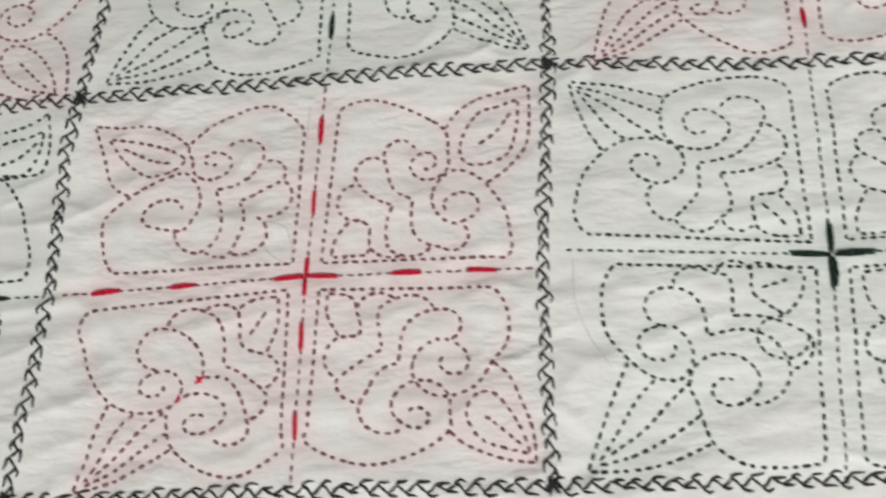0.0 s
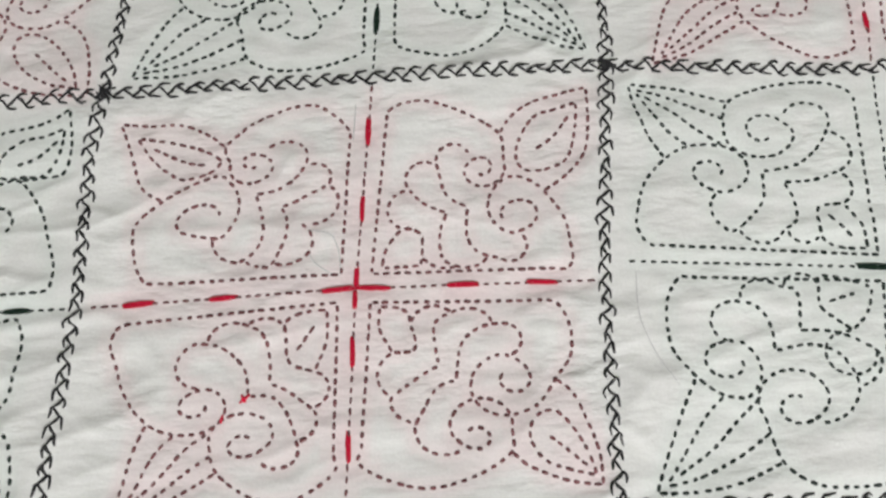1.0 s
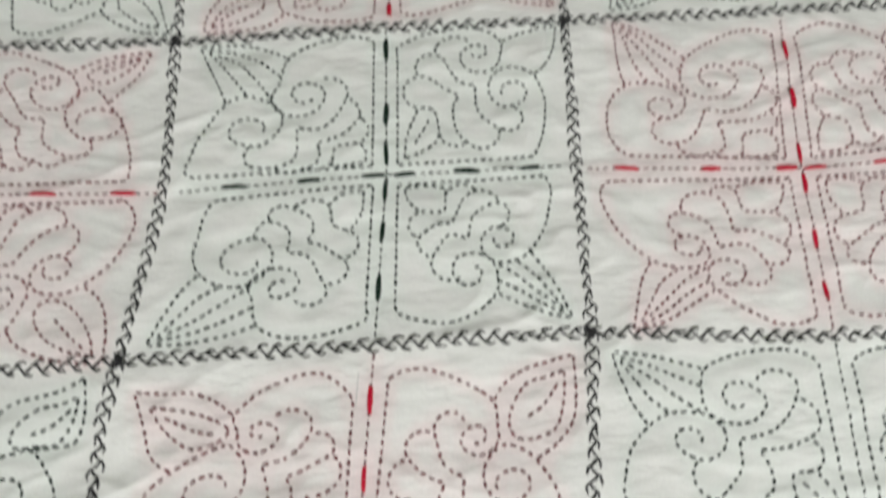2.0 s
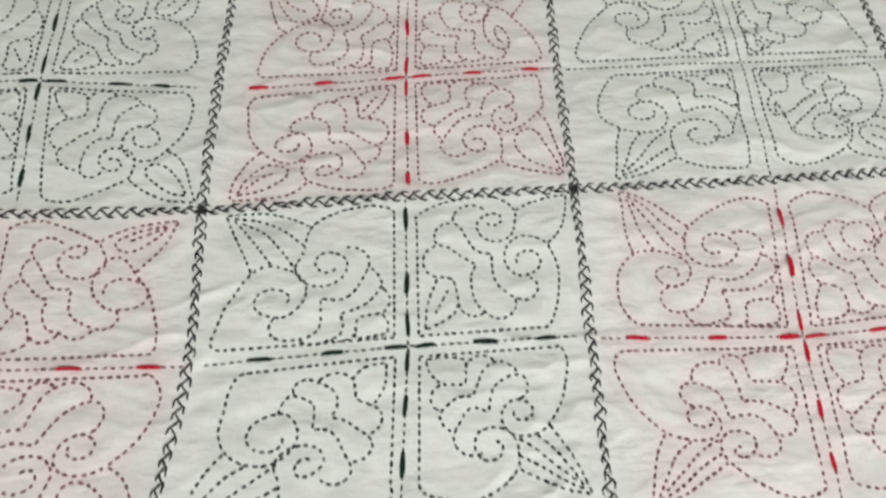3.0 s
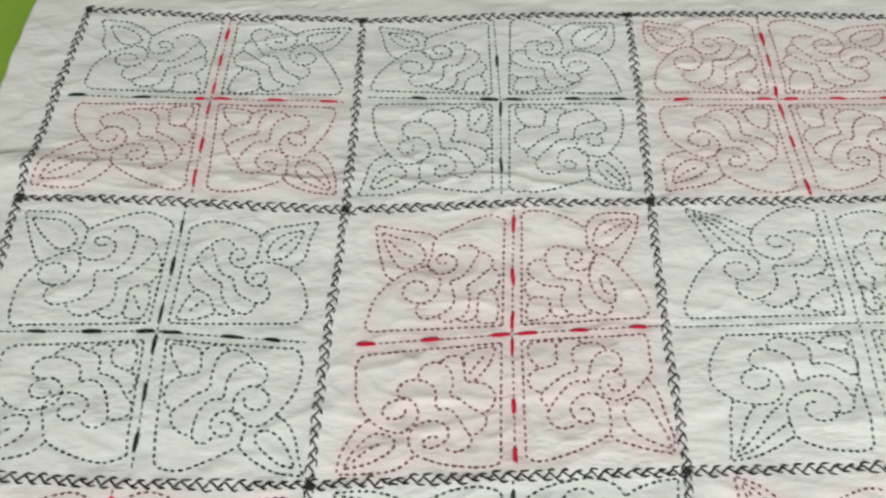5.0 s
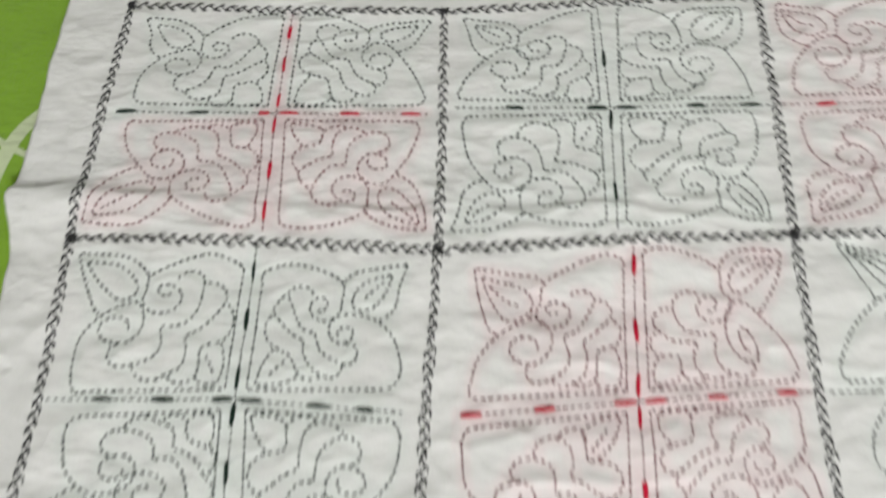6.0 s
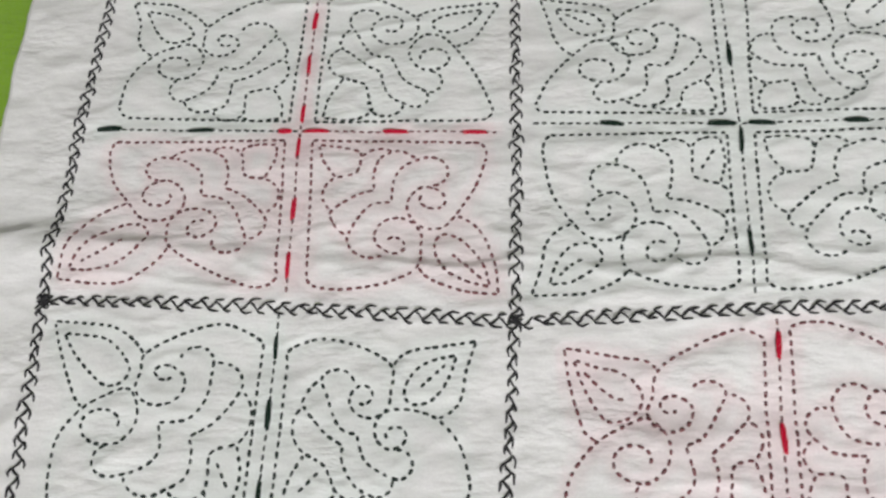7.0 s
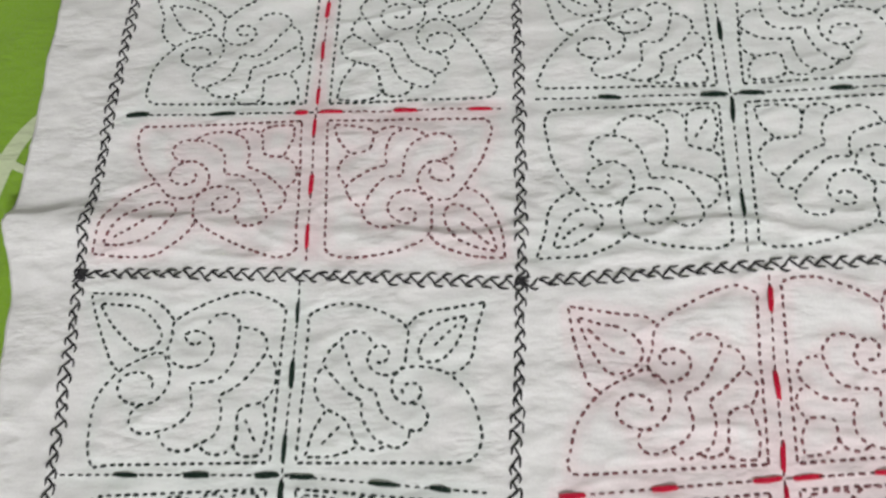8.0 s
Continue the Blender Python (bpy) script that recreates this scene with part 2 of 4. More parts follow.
def sheet_of(name, xs, ys, height, material, parent, thick, label=""):
    """A cloth with thickness over a grid of places."""
    nx, ny = len(xs), len(ys)
    top = [(*p, height(*p)) for p in ((x, y) for y in ys for x in xs)]
    low = [(x, y, z - thick) for x, y, z in top]
    faces = []
    for j in range(ny - 1):
        for i in range(nx - 1):
            a = j * nx + i
            faces.append((a, a + 1, a + nx + 1, a + nx))
    n = nx * ny
    rim = [i for i in range(nx)] + [j * nx + nx - 1 for j in range(1, ny)] + [(ny - 1) * nx + i for i in range(nx - 2, -1, -1)] + [j * nx for j in range(ny - 2, 0, -1)]
    for a, b in zip(rim, rim[1:] + rim[:1]):
        faces.append((b, a, n + a, n + b))
    return mesh_object(name, top + low, faces, material, parent, label)


green = tagged(new("bed_sheet"), "bright green cotton bed sheet with a pale looping print", "bed sheet")
sheet_of("cloth", np.linspace(-0.598, 1.098, 120), np.linspace(-0.798, 1.198, 130), green_height, GREEN_COTTON, green, 0.002)


def print_band(points, width):
    """A pale printed ribbon on the green sheet."""
    line = smooth_line(points)[::3]
    d = np.gradient(line, axis=0)
    n = np.stack([-d[:, 1], d[:, 0]], 1) / np.linalg.norm(d, axis=1)[:, None]
    w = width * (0.75 + 0.25 * np.sin(np.linspace(0, 3, len(line))))[:, None]
    verts, faces = [], []
    for side in (-0.5, 0.5):
        for p in line + n * w * side:
            verts.append((p[0], p[1], green_height(*p) + 0.0006))
    k = len(line)
    faces = [(i, i + 1, k + i + 1, k + i) for i in range(k - 1)]
    return mesh_object("printed_ribbon", verts, faces, PALE_PRINT, green, "pale green printed ribbon")


print_band([(-0.36, 0.29), (-0.30, 0.38), (-0.285, 0.423), (-0.277, 0.462), (-0.267, 0.488), (-0.245, 0.512)], 0.0115)
print_band([(-0.37, 0.505), (-0.33, 0.50), (-0.301, 0.489), (-0.28, 0.475), (-0.24, 0.455)], 0.0055)
print_band([(-0.05, 0.74), (-0.036, 0.64), (-0.029, 0.60), (-0.025, 0.57)], 0.006)

# ---- the bedspread ----
spread = tagged(new("embroidered_bedspread"), "white cotton bedspread hand-embroidered with red and dark green flower panels", "bedspread")


def edge_x(y):
    """The hand-cut left edge, with a jog where the fold runs in."""
    return float(np.interp(y, (-0.42, 0.1, 0.29, 0.33, 0.38, 0.398, 0.41, 0.426, 0.437, 0.48, 0.53, 0.58, 0.62), (-0.30, -0.257, -0.251, -0.248, -0.25, -0.253, -0.257, -0.26, -0.257, -0.255, -0.254, -0.252, -0.248))) + 0.0008 * noise.noise((1.0, y * 40.0, 0.0))


def edge_y(x):
    """The wavy edge at the head."""
    return float(np.interp(x, (-0.26, -0.18, -0.11, -0.06, -0.03, 0.02, 0.07, 0.11, 0.3, 0.8), (0.618, 0.611, 0.606, 0.604, 0.6015, 0.606, 0.608, 0.613, 0.62, 0.62))) + 0.0008 * noise.noise((x * 40.0, 5.0, 0.0))


def build_cloth():
    nx, ny = 500, 780
    verts, faces = [], []
    for j in range(ny):
        for i in range(nx):
            u, v = i / (nx - 1), j / (ny - 1)
            y0 = FOOT + (0.615 - FOOT) * v
            x = edge_x(y0) + (RIGHT - edge_x(y0)) * u
            y = FOOT + (edge_y(x) - FOOT) * v
            verts.append((x, y, cloth_height(x, y)))
    n = nx * ny
    low = [(x, y, z - 0.003) for x, y, z in verts]
    for j in range(ny - 1):
        for i in range(nx - 1):
            a = j * nx + i
            faces.append((a, a + 1, a + nx + 1, a + nx))
    rim = list(range(nx)) + [j * nx + nx - 1 for j in range(1, ny)] + [(ny - 1) * nx + i for i in range(nx - 2, -1, -1)] + [j * nx for j in range(ny - 2, 0, -1)]
    for a, b in zip(rim, rim[1:] + rim[:1]):
        faces.append((b, a, n + a, n + b))
    ob = mesh_object("cloth", verts + low, faces, WHITE_COTTON, spread, "white quilted cotton, puckered by the stitching")
    dye = ob.data.color_attributes.new("dye", "FLOAT_COLOR", "POINT")
    return ob


cloth = build_cloth()


# borders of feather stitch
def feather(points, pitch, seed=0):
    rnd = random.Random(seed)
    line = smooth_line(points)
    s = along(line)
    count = round(s[-1] / pitch)
    d = np.gradient(line, axis=0)
    d /= np.linalg.norm(d, axis=1)[:, None]

    def at(v, off):
        v = min(max(v, 0), s[-1])
        p = np.array([np.interp(v, s, line[:, k]) for k in (0, 1)])
        t = np.array([np.interp(v, s, d[:, k]) for k in (0, 1)])
        return p + np.array((-t[1], t[0])) * off

    sew = Sewing()
    step = s[-1] / count
    for n in range(count):
        v = n * step + rnd.uniform(-0.0005, 0.0005)
        w = 0.0016 * rnd.uniform(0.7, 1.4)
        for side, start in ((1, v), (-1, v + step / 2)):
            # a slanting spine stitch and a hooked arm that bends back along the line
            j = rnd.uniform(-0.0007, 0.0007)
            sew.strand([at(start, side * w), at(start + step * 0.28, side * w * 0.25 + j), at(start + step * 0.55, -side * w)], 0.00145 * rnd.uniform(0.85, 1.15), 0.0009)
            sew.strand([at(start, side * w), at(start + step * 0.12, side * w * 1.35), at(start + step * 0.34, side * w * 1.6 + j), at(start + step * rnd.uniform(0.5, 0.75), side * w * rnd.uniform(1.3, 1.75))], 0.0013 * rnd.uniform(0.8, 1.2), 0.0009)
    return sew.done("feather_stitch_border", BLACK_THREAD, spread, "black feather-stitched panel border")


for r in range(0, 9, 2):
    for c in range(0, 8, 2):
        feather(list(GRID[r, c:c + 3]), 0.0085, seed=100 + r * 10 + c)
for c in range(0, 9, 2):
    for r in range(8, 0, -2):
        points = list(GRID[r - 2:r + 1, c][::-1])
        if (r, c) == (2, 2):  # this one bows outwards
            points.insert(1, (-0.006, -0.037))
        feather(points, 0.0078, seed=300 + r * 10 + c)

def knot(place, seed):
    """The dark tangle of thread where two borders cross."""
    rnd = random.Random(seed)
    sew = Sewing()
    for k in range(9):
        a = rnd.uniform(0, math.tau)
        d = np.array((math.cos(a), math.sin(a))) * rnd.uniform(0.0018, 0.0042)
        m = np.array(place) + np.array((rnd.uniform(-1, 1), rnd.uniform(-1, 1))) * 0.0016
        sew.strand([m - d, m + np.array((d[1], -d[0])) * rnd.uniform(-0.3, 0.3), m + d], 0.0013, 0.0011 + 0.0001 * k)
    sew.done("thread_knot", BLACK_THREAD, spread, "dense knot of black thread where borders cross")


for r in range(0, 9, 2):
    for c in range(0, 9, 2):
        knot(GRID[r, c], 700 + 10 * r + c)

# one flower in a quarter of a panel: 0, 0 is the panel's middle and 1, 1 its corner
FLOWER = {
    "outline": [
        [(0.06, 0.06), (0.062, 0.3), (0.065, 0.6), (0.07, 0.80), (0.09, 0.87), (0.16, 0.915), (0.28, 0.93), (0.43, 0.905), (0.55, 0.83), (0.572, 0.71), (0.52, 0.60), (0.43, 0.565), (0.345, 0.60), (0.31, 0.68), (0.335, 0.755), (0.40, 0.785), (0.455, 0.755), (0.468, 0.69), (0.43, 0.655), (0.395, 0.695)],
        [(0.06, 0.06), (0.3, 0.062), (0.6, 0.067), (0.78, 0.075), (0.86, 0.12), (0.893, 0.20), (0.89, 0.28), (0.865, 0.42), (0.79, 0.55), (0.71, 0.615), (0.62, 0.63), (0.54, 0.59), (0.485, 0.48), (0.51, 0.415), (0.57, 0.385), (0.635, 0.41), (0.675, 0.48), (0.655, 0.54), (0.605, 0.55), (0.57, 0.50), (0.595, 0.46), (0.625, 0.475)],
    ],
    "closed_leaf": [
        [(0.55, 0.83), (0.60, 0.88), (0.69, 0.915), (0.80, 0.93), (0.93, 0.93)],
        [(0.93, 0.93), (0.93, 0.81), (0.91, 0.69), (0.865, 0.605), (0.79, 0.55)],
        [(0.892, 0.892), (0.80, 0.878), (0.71, 0.835), (0.65, 0.765), (0.648, 0.69), (0.70, 0.648), (0.775, 0.665), (0.84, 0.735), (0.878, 0.81), (0.892, 0.892)],
        [(0.862, 0.862), (0.79, 0.795), (0.725, 0.735)],
    ],
    "fan_leaf": [
        [(0.55, 0.83), (0.68, 0.88), (0.80, 0.915), (0.93, 0.93)],
        [(0.93, 0.93), (0.90, 0.80), (0.85, 0.66), (0.79, 0.55)],
        [(0.565, 0.745), (0.69, 0.81), (0.80, 0.87), (0.90, 0.905)],
        [(0.70, 0.62), (0.78, 0.69), (0.85, 0.80), (0.90, 0.895)],
        [(0.57, 0.63), (0.67, 0.70), (0.77, 0.79), (0.87, 0.87)],
    ],
    "petal": [
        [[(0.345, 0.765), (0.27, 0.835), (0.20, 0.80), (0.175, 0.71), (0.21, 0.63), (0.27, 0.545), (0.34, 0.50), (0.42, 0.49)]],
        [[(0.17, 0.70), (0.115, 0.67), (0.09, 0.61), (0.12, 0.52), (0.20, 0.46), (0.27, 0.43), (0.35, 0.425)]],
        [[(0.125, 0.505), (0.09, 0.44), (0.082, 0.37), (0.11, 0.33), (0.15, 0.31)]],
        [[(0.60, 0.385), (0.64, 0.31), (0.61, 0.235), (0.545, 0.20), (0.47, 0.25), (0.425, 0.34), (0.42, 0.49)]],
        [[(0.515, 0.213), (0.50, 0.16), (0.455, 0.13), (0.38, 0.155), (0.335, 0.22), (0.325, 0.32), (0.35, 0.425)]],
        [[(0.37, 0.16), (0.33, 0.125), (0.29, 0.13), (0.27, 0.165), (0.27, 0.22)]],
    ],
    "small_leaf": [
        [(0.10, 0.09), (0.105, 0.20), (0.15, 0.31)],
        [(0.10, 0.09), (0.19, 0.105), (0.255, 0.155), (0.27, 0.22)],
        [(0.15, 0.31), (0.20, 0.295), (0.245, 0.275), (0.263, 0.25), (0.27, 0.22)],
        [(0.225, 0.25), (0.145, 0.15)],
    ],
}
# places of a flower that differ from hand-drawn flower to flower
MARKS = {"tip": (0.93, 0.93), "joint_a": (0.55, 0.83), "joint_b": (0.79, 0.55), "shoulder_a": (0.09, 0.87), "crown_a": (0.28, 0.93), "shoulder_b": (0.86, 0.12), "crown_b": (0.89, 0.28), "spiral_a": (0.43, 0.69),
         "rim_a": (0.43, 0.565), "out_a": (0.31, 0.68), "spiral_b": (0.61, 0.49), "rim_b": (0.485, 0.48), "out_b": (0.57, 0.385), "petal_a": (0.2, 0.8), "notch_a": (0.175, 0.705), "petal_aa": (0.09, 0.61),
         "notch_aa": (0.125, 0.505), "petal_aaa": (0.082, 0.37), "bud_a": (0.15, 0.31), "bud_c": (0.245, 0.275), "bud_b": (0.27, 0.22), "petal_bbb": (0.3, 0.125), "notch_bb": (0.37, 0.158), "petal_bb": (0.455, 0.13),
         "notch_b": (0.515, 0.213), "petal_b": (0.61, 0.235), "meet": (0.42, 0.49), "meet_in": (0.35, 0.425), "leaf_base": (0.67, 0.665), "leaf_tip": (0.892, 0.892), "leaf_a": (0.71, 0.835), "leaf_b": (0.84, 0.735),
         "edge_a": (0.69, 0.915), "edge_b": (0.91, 0.69)}
USUAL = {"tip": (0.89, 0.918), "joint_a": (0.515, 0.77), "joint_b": (0.747, 0.518), "shoulder_a": (0.063, 0.872), "crown_a": (0.238, 0.923), "shoulder_b": (0.848, 0.077), "crown_b": (0.873, 0.23), "spiral_a": (0.413, 0.633),
         "rim_a": (0.429, 0.51), "out_a": (0.333, 0.628), "spiral_b": (0.598, 0.423), "rim_b": (0.494, 0.438), "out_b": (0.58, 0.333), "petal_a": (0.258, 0.724), "notch_a": (0.207, 0.628), "petal_aa": (0.137, 0.559),
         "notch_aa": (0.14, 0.486), "petal_aaa": (0.095, 0.407), "bud_a": (0.154, 0.299), "bud_c": (0.258, 0.28), "bud_b": (0.262, 0.174), "petal_bbb": (0.337, 0.103), "notch_bb": (0.41, 0.139), "petal_bb": (0.49, 0.125),
         "notch_b": (0.548, 0.193), "petal_b": (0.646, 0.24), "meet": (0.419, 0.434), "meet_in": (0.341, 0.356), "leaf_base": (0.626, 0.638), "leaf_tip": (0.86, 0.843), "leaf_a": (0.706, 0.792), "leaf_b": (0.785, 0.633),
         "edge_a": (0.684, 0.865), "edge_b": (0.875, 0.622)}
PINNED = [(0.06, 0.06), (0.10, 0.09), (0.062, 0.45), (0.45, 0.065), (1.15, 1.15), (-0.1, 1.1), (1.1, -0.1)]
MARKS_OF = {}
FAN_LEAVES = {("D3", 0), ("D3", 2), ("C2", 0), ("C2", 2), ("C3", 0), ("C3", 2), ("D2", 2), ("C2", 3), ("D1", 0), ("C4", 0), ("B3", 0), ("B3", 2)}
EDGE_MARKS = ("tip", "joint_a", "joint_b", "shoulder_a", "crown_a", "shoulder_b", "crown_b")
RIBLESS, BARE_LEAVES = {("B1", 0), ("A1", 0), ("A1", 1), ("B2", 3), ("B1", 3)}, {("C2", 1)}
WOUND = {("D2", 0, 12): 0.28}  # spirals that wind in at once
BUD_RIBS = {("D2", 2), ("D3", 0), ("D3", 2), ("C2", 1), ("A2", 2), ("B1", 1), ("B1", 0), ("B2", 2)}


def shape(panel, corner, **places):
    MARKS_OF[panel, corner] = places


shape("A1", 0, tip=(0.886, 0.865), joint_a=(0.512, 0.710), joint_b=(0.759, 0.498), shoulder_a=(0.044, 0.918), crown_a=(0.206, 0.945), shoulder_b=(0.835, 0.082), crown_b=(0.869, 0.185), spiral_a=(0.404, 0.613), rim_a=(0.417, 0.515), out_a=(0.355, 0.617), spiral_b=(0.619, 0.435), rim_b=(0.513, 0.454), out_b=(0.584, 0.342), petal_a=(0.214, 0.738), notch_a=(0.178, 0.654), petal_aa=(0.117, 0.561), notch_aa=(0.122, 0.495), petal_aaa=(0.093, 0.399), bud_a=(0.154, 0.286), bud_c=(0.277, 0.256), bud_b=(0.272, 0.148), petal_bbb=(0.352, 0.067), notch_bb=(0.429, 0.138), petal_bb=(0.495, 0.123), notch_b=(0.572, 0.193), petal_b=(0.639, 0.232), meet=(0.406, 0.430), meet_in=(0.353, 0.326), leaf_base=(0.599, 0.628), leaf_tip=(0.813, 0.809), leaf_a=(0.659, 0.771), leaf_b=(0.729, 0.627), edge_a=(0.685, 0.864), edge_b=(0.843, 0.628))
shape("A1", 1, tip=(0.927, 0.909), joint_a=(0.512, 0.803), joint_b=(0.720, 0.581), shoulder_a=(0.057, 0.926), crown_a=(0.258, 0.945), shoulder_b=(0.905, 0.084), crown_b=(0.915, 0.194), spiral_a=(0.384, 0.742), rim_a=(0.392, 0.611), out_a=(0.295, 0.749), spiral_b=(0.593, 0.499), rim_b=(0.503, 0.517), out_b=(0.580, 0.421), petal_a=(0.227, 0.856), notch_a=(0.191, 0.723), petal_aa=(0.151, 0.655), notch_aa=(0.146, 0.578), petal_aaa=(0.097, 0.499), bud_a=(0.185, 0.360), bud_c=(0.294, 0.321), bud_b=(0.318, 0.212), petal_bbb=(0.432, 0.096), notch_bb=(0.497, 0.187), petal_bb=(0.570, 0.168), notch_b=(0.599, 0.268), petal_b=(0.668, 0.304), meet=(0.406, 0.512), meet_in=(0.369, 0.401), leaf_base=(0.623, 0.720), leaf_tip=(0.843, 0.850))
shape("A1", 2, tip=(0.961, 0.887), joint_a=(0.504, 0.710), joint_b=(0.733, 0.449), shoulder_a=(0.040, 0.885), crown_a=(0.157, 0.930), shoulder_b=(0.861, 0.085), crown_b=(0.860, 0.229), spiral_a=(0.396, 0.582), rim_a=(0.416, 0.479), out_a=(0.325, 0.569), spiral_b=(0.589, 0.402), rim_b=(0.492, 0.399), out_b=(0.585, 0.309), petal_a=(0.248, 0.744), notch_a=(0.186, 0.669), petal_aa=(0.116, 0.583), notch_aa=(0.125, 0.510), petal_aaa=(0.070, 0.392), bud_a=(0.145, 0.291), bud_c=(0.235, 0.284), bud_b=(0.246, 0.170), petal_bbb=(0.330, 0.101), notch_bb=(0.396, 0.125), petal_bb=(0.487, 0.119), notch_b=(0.584, 0.165), petal_b=(0.688, 0.221), meet=(0.419, 0.396), meet_in=(0.315, 0.350), leaf_base=(0.636, 0.600), leaf_tip=(0.917, 0.835), leaf_a=(0.706, 0.788), leaf_b=(0.818, 0.647), edge_a=(0.677, 0.901), edge_b=(0.901, 0.589))
shape("A1", 3, tip=(0.932, 0.873), joint_a=(0.584, 0.765), joint_b=(0.754, 0.471), shoulder_a=(0.095, 0.904), crown_a=(0.330, 0.895), shoulder_b=(0.874, 0.063), crown_b=(0.899, 0.169), spiral_a=(0.462, 0.647), rim_a=(0.480, 0.504), out_a=(0.383, 0.635), spiral_b=(0.622, 0.383), rim_b=(0.534, 0.409), out_b=(0.614, 0.324), petal_a=(0.339, 0.731), notch_a=(0.251, 0.617), petal_aa=(0.190, 0.551), notch_aa=(0.172, 0.480), petal_aaa=(0.136, 0.379), bud_a=(0.189, 0.282), bud_c=(0.295, 0.254), bud_b=(0.304, 0.162), petal_bbb=(0.375, 0.117), notch_bb=(0.464, 0.122), petal_bb=(0.517, 0.130), notch_b=(0.570, 0.167), petal_b=(0.712, 0.189), meet=(0.454, 0.416), meet_in=(0.375, 0.351), leaf_base=(0.673, 0.597), leaf_tip=(0.898, 0.838), leaf_a=(0.715, 0.780), leaf_b=(0.830, 0.660), edge_a=(0.680, 0.843), edge_b=(0.884, 0.587))
shape("A2", 0, tip=(0.879, 0.928), joint_a=(0.518, 0.736), joint_b=(0.744, 0.480), shoulder_a=(0.036, 0.914), crown_a=(0.150, 0.937), shoulder_b=(0.918, 0.079), crown_b=(0.934, 0.154), spiral_a=(0.419, 0.574), rim_a=(0.421, 0.462), out_a=(0.331, 0.574), spiral_b=(0.605, 0.357), rim_b=(0.480, 0.399), out_b=(0.597, 0.273), petal_a=(0.272, 0.674), notch_a=(0.224, 0.591), petal_aa=(0.141, 0.548), notch_aa=(0.138, 0.449), petal_aaa=(0.085, 0.379), bud_a=(0.135, 0.285), bud_c=(0.238, 0.227), bud_b=(0.253, 0.132), petal_bbb=(0.347, 0.090), notch_bb=(0.404, 0.116), petal_bb=(0.462, 0.119), notch_b=(0.519, 0.157), petal_b=(0.657, 0.175), meet=(0.400, 0.395), meet_in=(0.313, 0.302), leaf_base=(0.595, 0.640), leaf_tip=(0.802, 0.835))
shape("A2", 1, tip=(0.877, 0.889), joint_a=(0.456, 0.783), joint_b=(0.742, 0.503), shoulder_a=(0.142, 0.952), crown_a=(0.252, 0.949), shoulder_b=(0.849, 0.072), crown_b=(0.864, 0.135), spiral_a=(0.373, 0.603), rim_a=(0.373, 0.517), out_a=(0.296, 0.615), spiral_b=(0.556, 0.377), rim_b=(0.468, 0.442), out_b=(0.548, 0.303), petal_a=(0.261, 0.680), notch_a=(0.210, 0.584), petal_aa=(0.125, 0.553), notch_aa=(0.107, 0.434), petal_aaa=(0.081, 0.358), bud_a=(0.150, 0.250), bud_c=(0.262, 0.271), bud_b=(0.271, 0.175), petal_bbb=(0.341, 0.100), notch_bb=(0.411, 0.133), petal_bb=(0.481, 0.144), notch_b=(0.541, 0.186), petal_b=(0.601, 0.239), meet=(0.400, 0.432), meet_in=(0.340, 0.368))
shape("A2", 2, tip=(0.940, 0.885), joint_a=(0.521, 0.799), joint_b=(0.765, 0.539), shoulder_a=(0.057, 0.891), crown_a=(0.194, 0.921), shoulder_b=(0.887, 0.070), crown_b=(0.904, 0.210), spiral_a=(0.380, 0.689), rim_a=(0.414, 0.549), out_a=(0.303, 0.663), spiral_b=(0.638, 0.466), rim_b=(0.488, 0.478), out_b=(0.591, 0.380), petal_a=(0.235, 0.787), notch_a=(0.170, 0.699), petal_aa=(0.103, 0.631), notch_aa=(0.100, 0.528), petal_aaa=(0.060, 0.436), bud_a=(0.108, 0.353), bud_c=(0.225, 0.312), bud_b=(0.222, 0.191), petal_bbb=(0.289, 0.102), notch_bb=(0.393, 0.144), petal_bb=(0.492, 0.127), notch_b=(0.575, 0.225), petal_b=(0.693, 0.303), meet=(0.408, 0.500), meet_in=(0.351, 0.422), leaf_base=(0.651, 0.676), leaf_tip=(0.857, 0.835), leaf_a=(0.745, 0.823), leaf_b=(0.799, 0.679), edge_a=(0.697, 0.893), edge_b=(0.888, 0.647))
shape("A2", 3, tip=(0.878, 0.902), joint_a=(0.595, 0.786), joint_b=(0.750, 0.546), shoulder_a=(0.049, 0.905), crown_a=(0.229, 0.931), shoulder_b=(0.828, 0.053), crown_b=(0.865, 0.247), spiral_a=(0.455, 0.656), rim_a=(0.491, 0.500), out_a=(0.391, 0.626), spiral_b=(0.638, 0.425), rim_b=(0.531, 0.427), petal_a=(0.336, 0.762), notch_a=(0.248, 0.598), petal_aa=(0.186, 0.590), notch_aa=(0.174, 0.528), petal_aaa=(0.098, 0.425), bud_a=(0.180, 0.289), bud_c=(0.295, 0.287), bud_b=(0.315, 0.152), petal_bbb=(0.373, 0.100), notch_bb=(0.472, 0.140), petal_bb=(0.594, 0.118), petal_b=(0.744, 0.280), meet=(0.514, 0.428), meet_in=(0.412, 0.337))
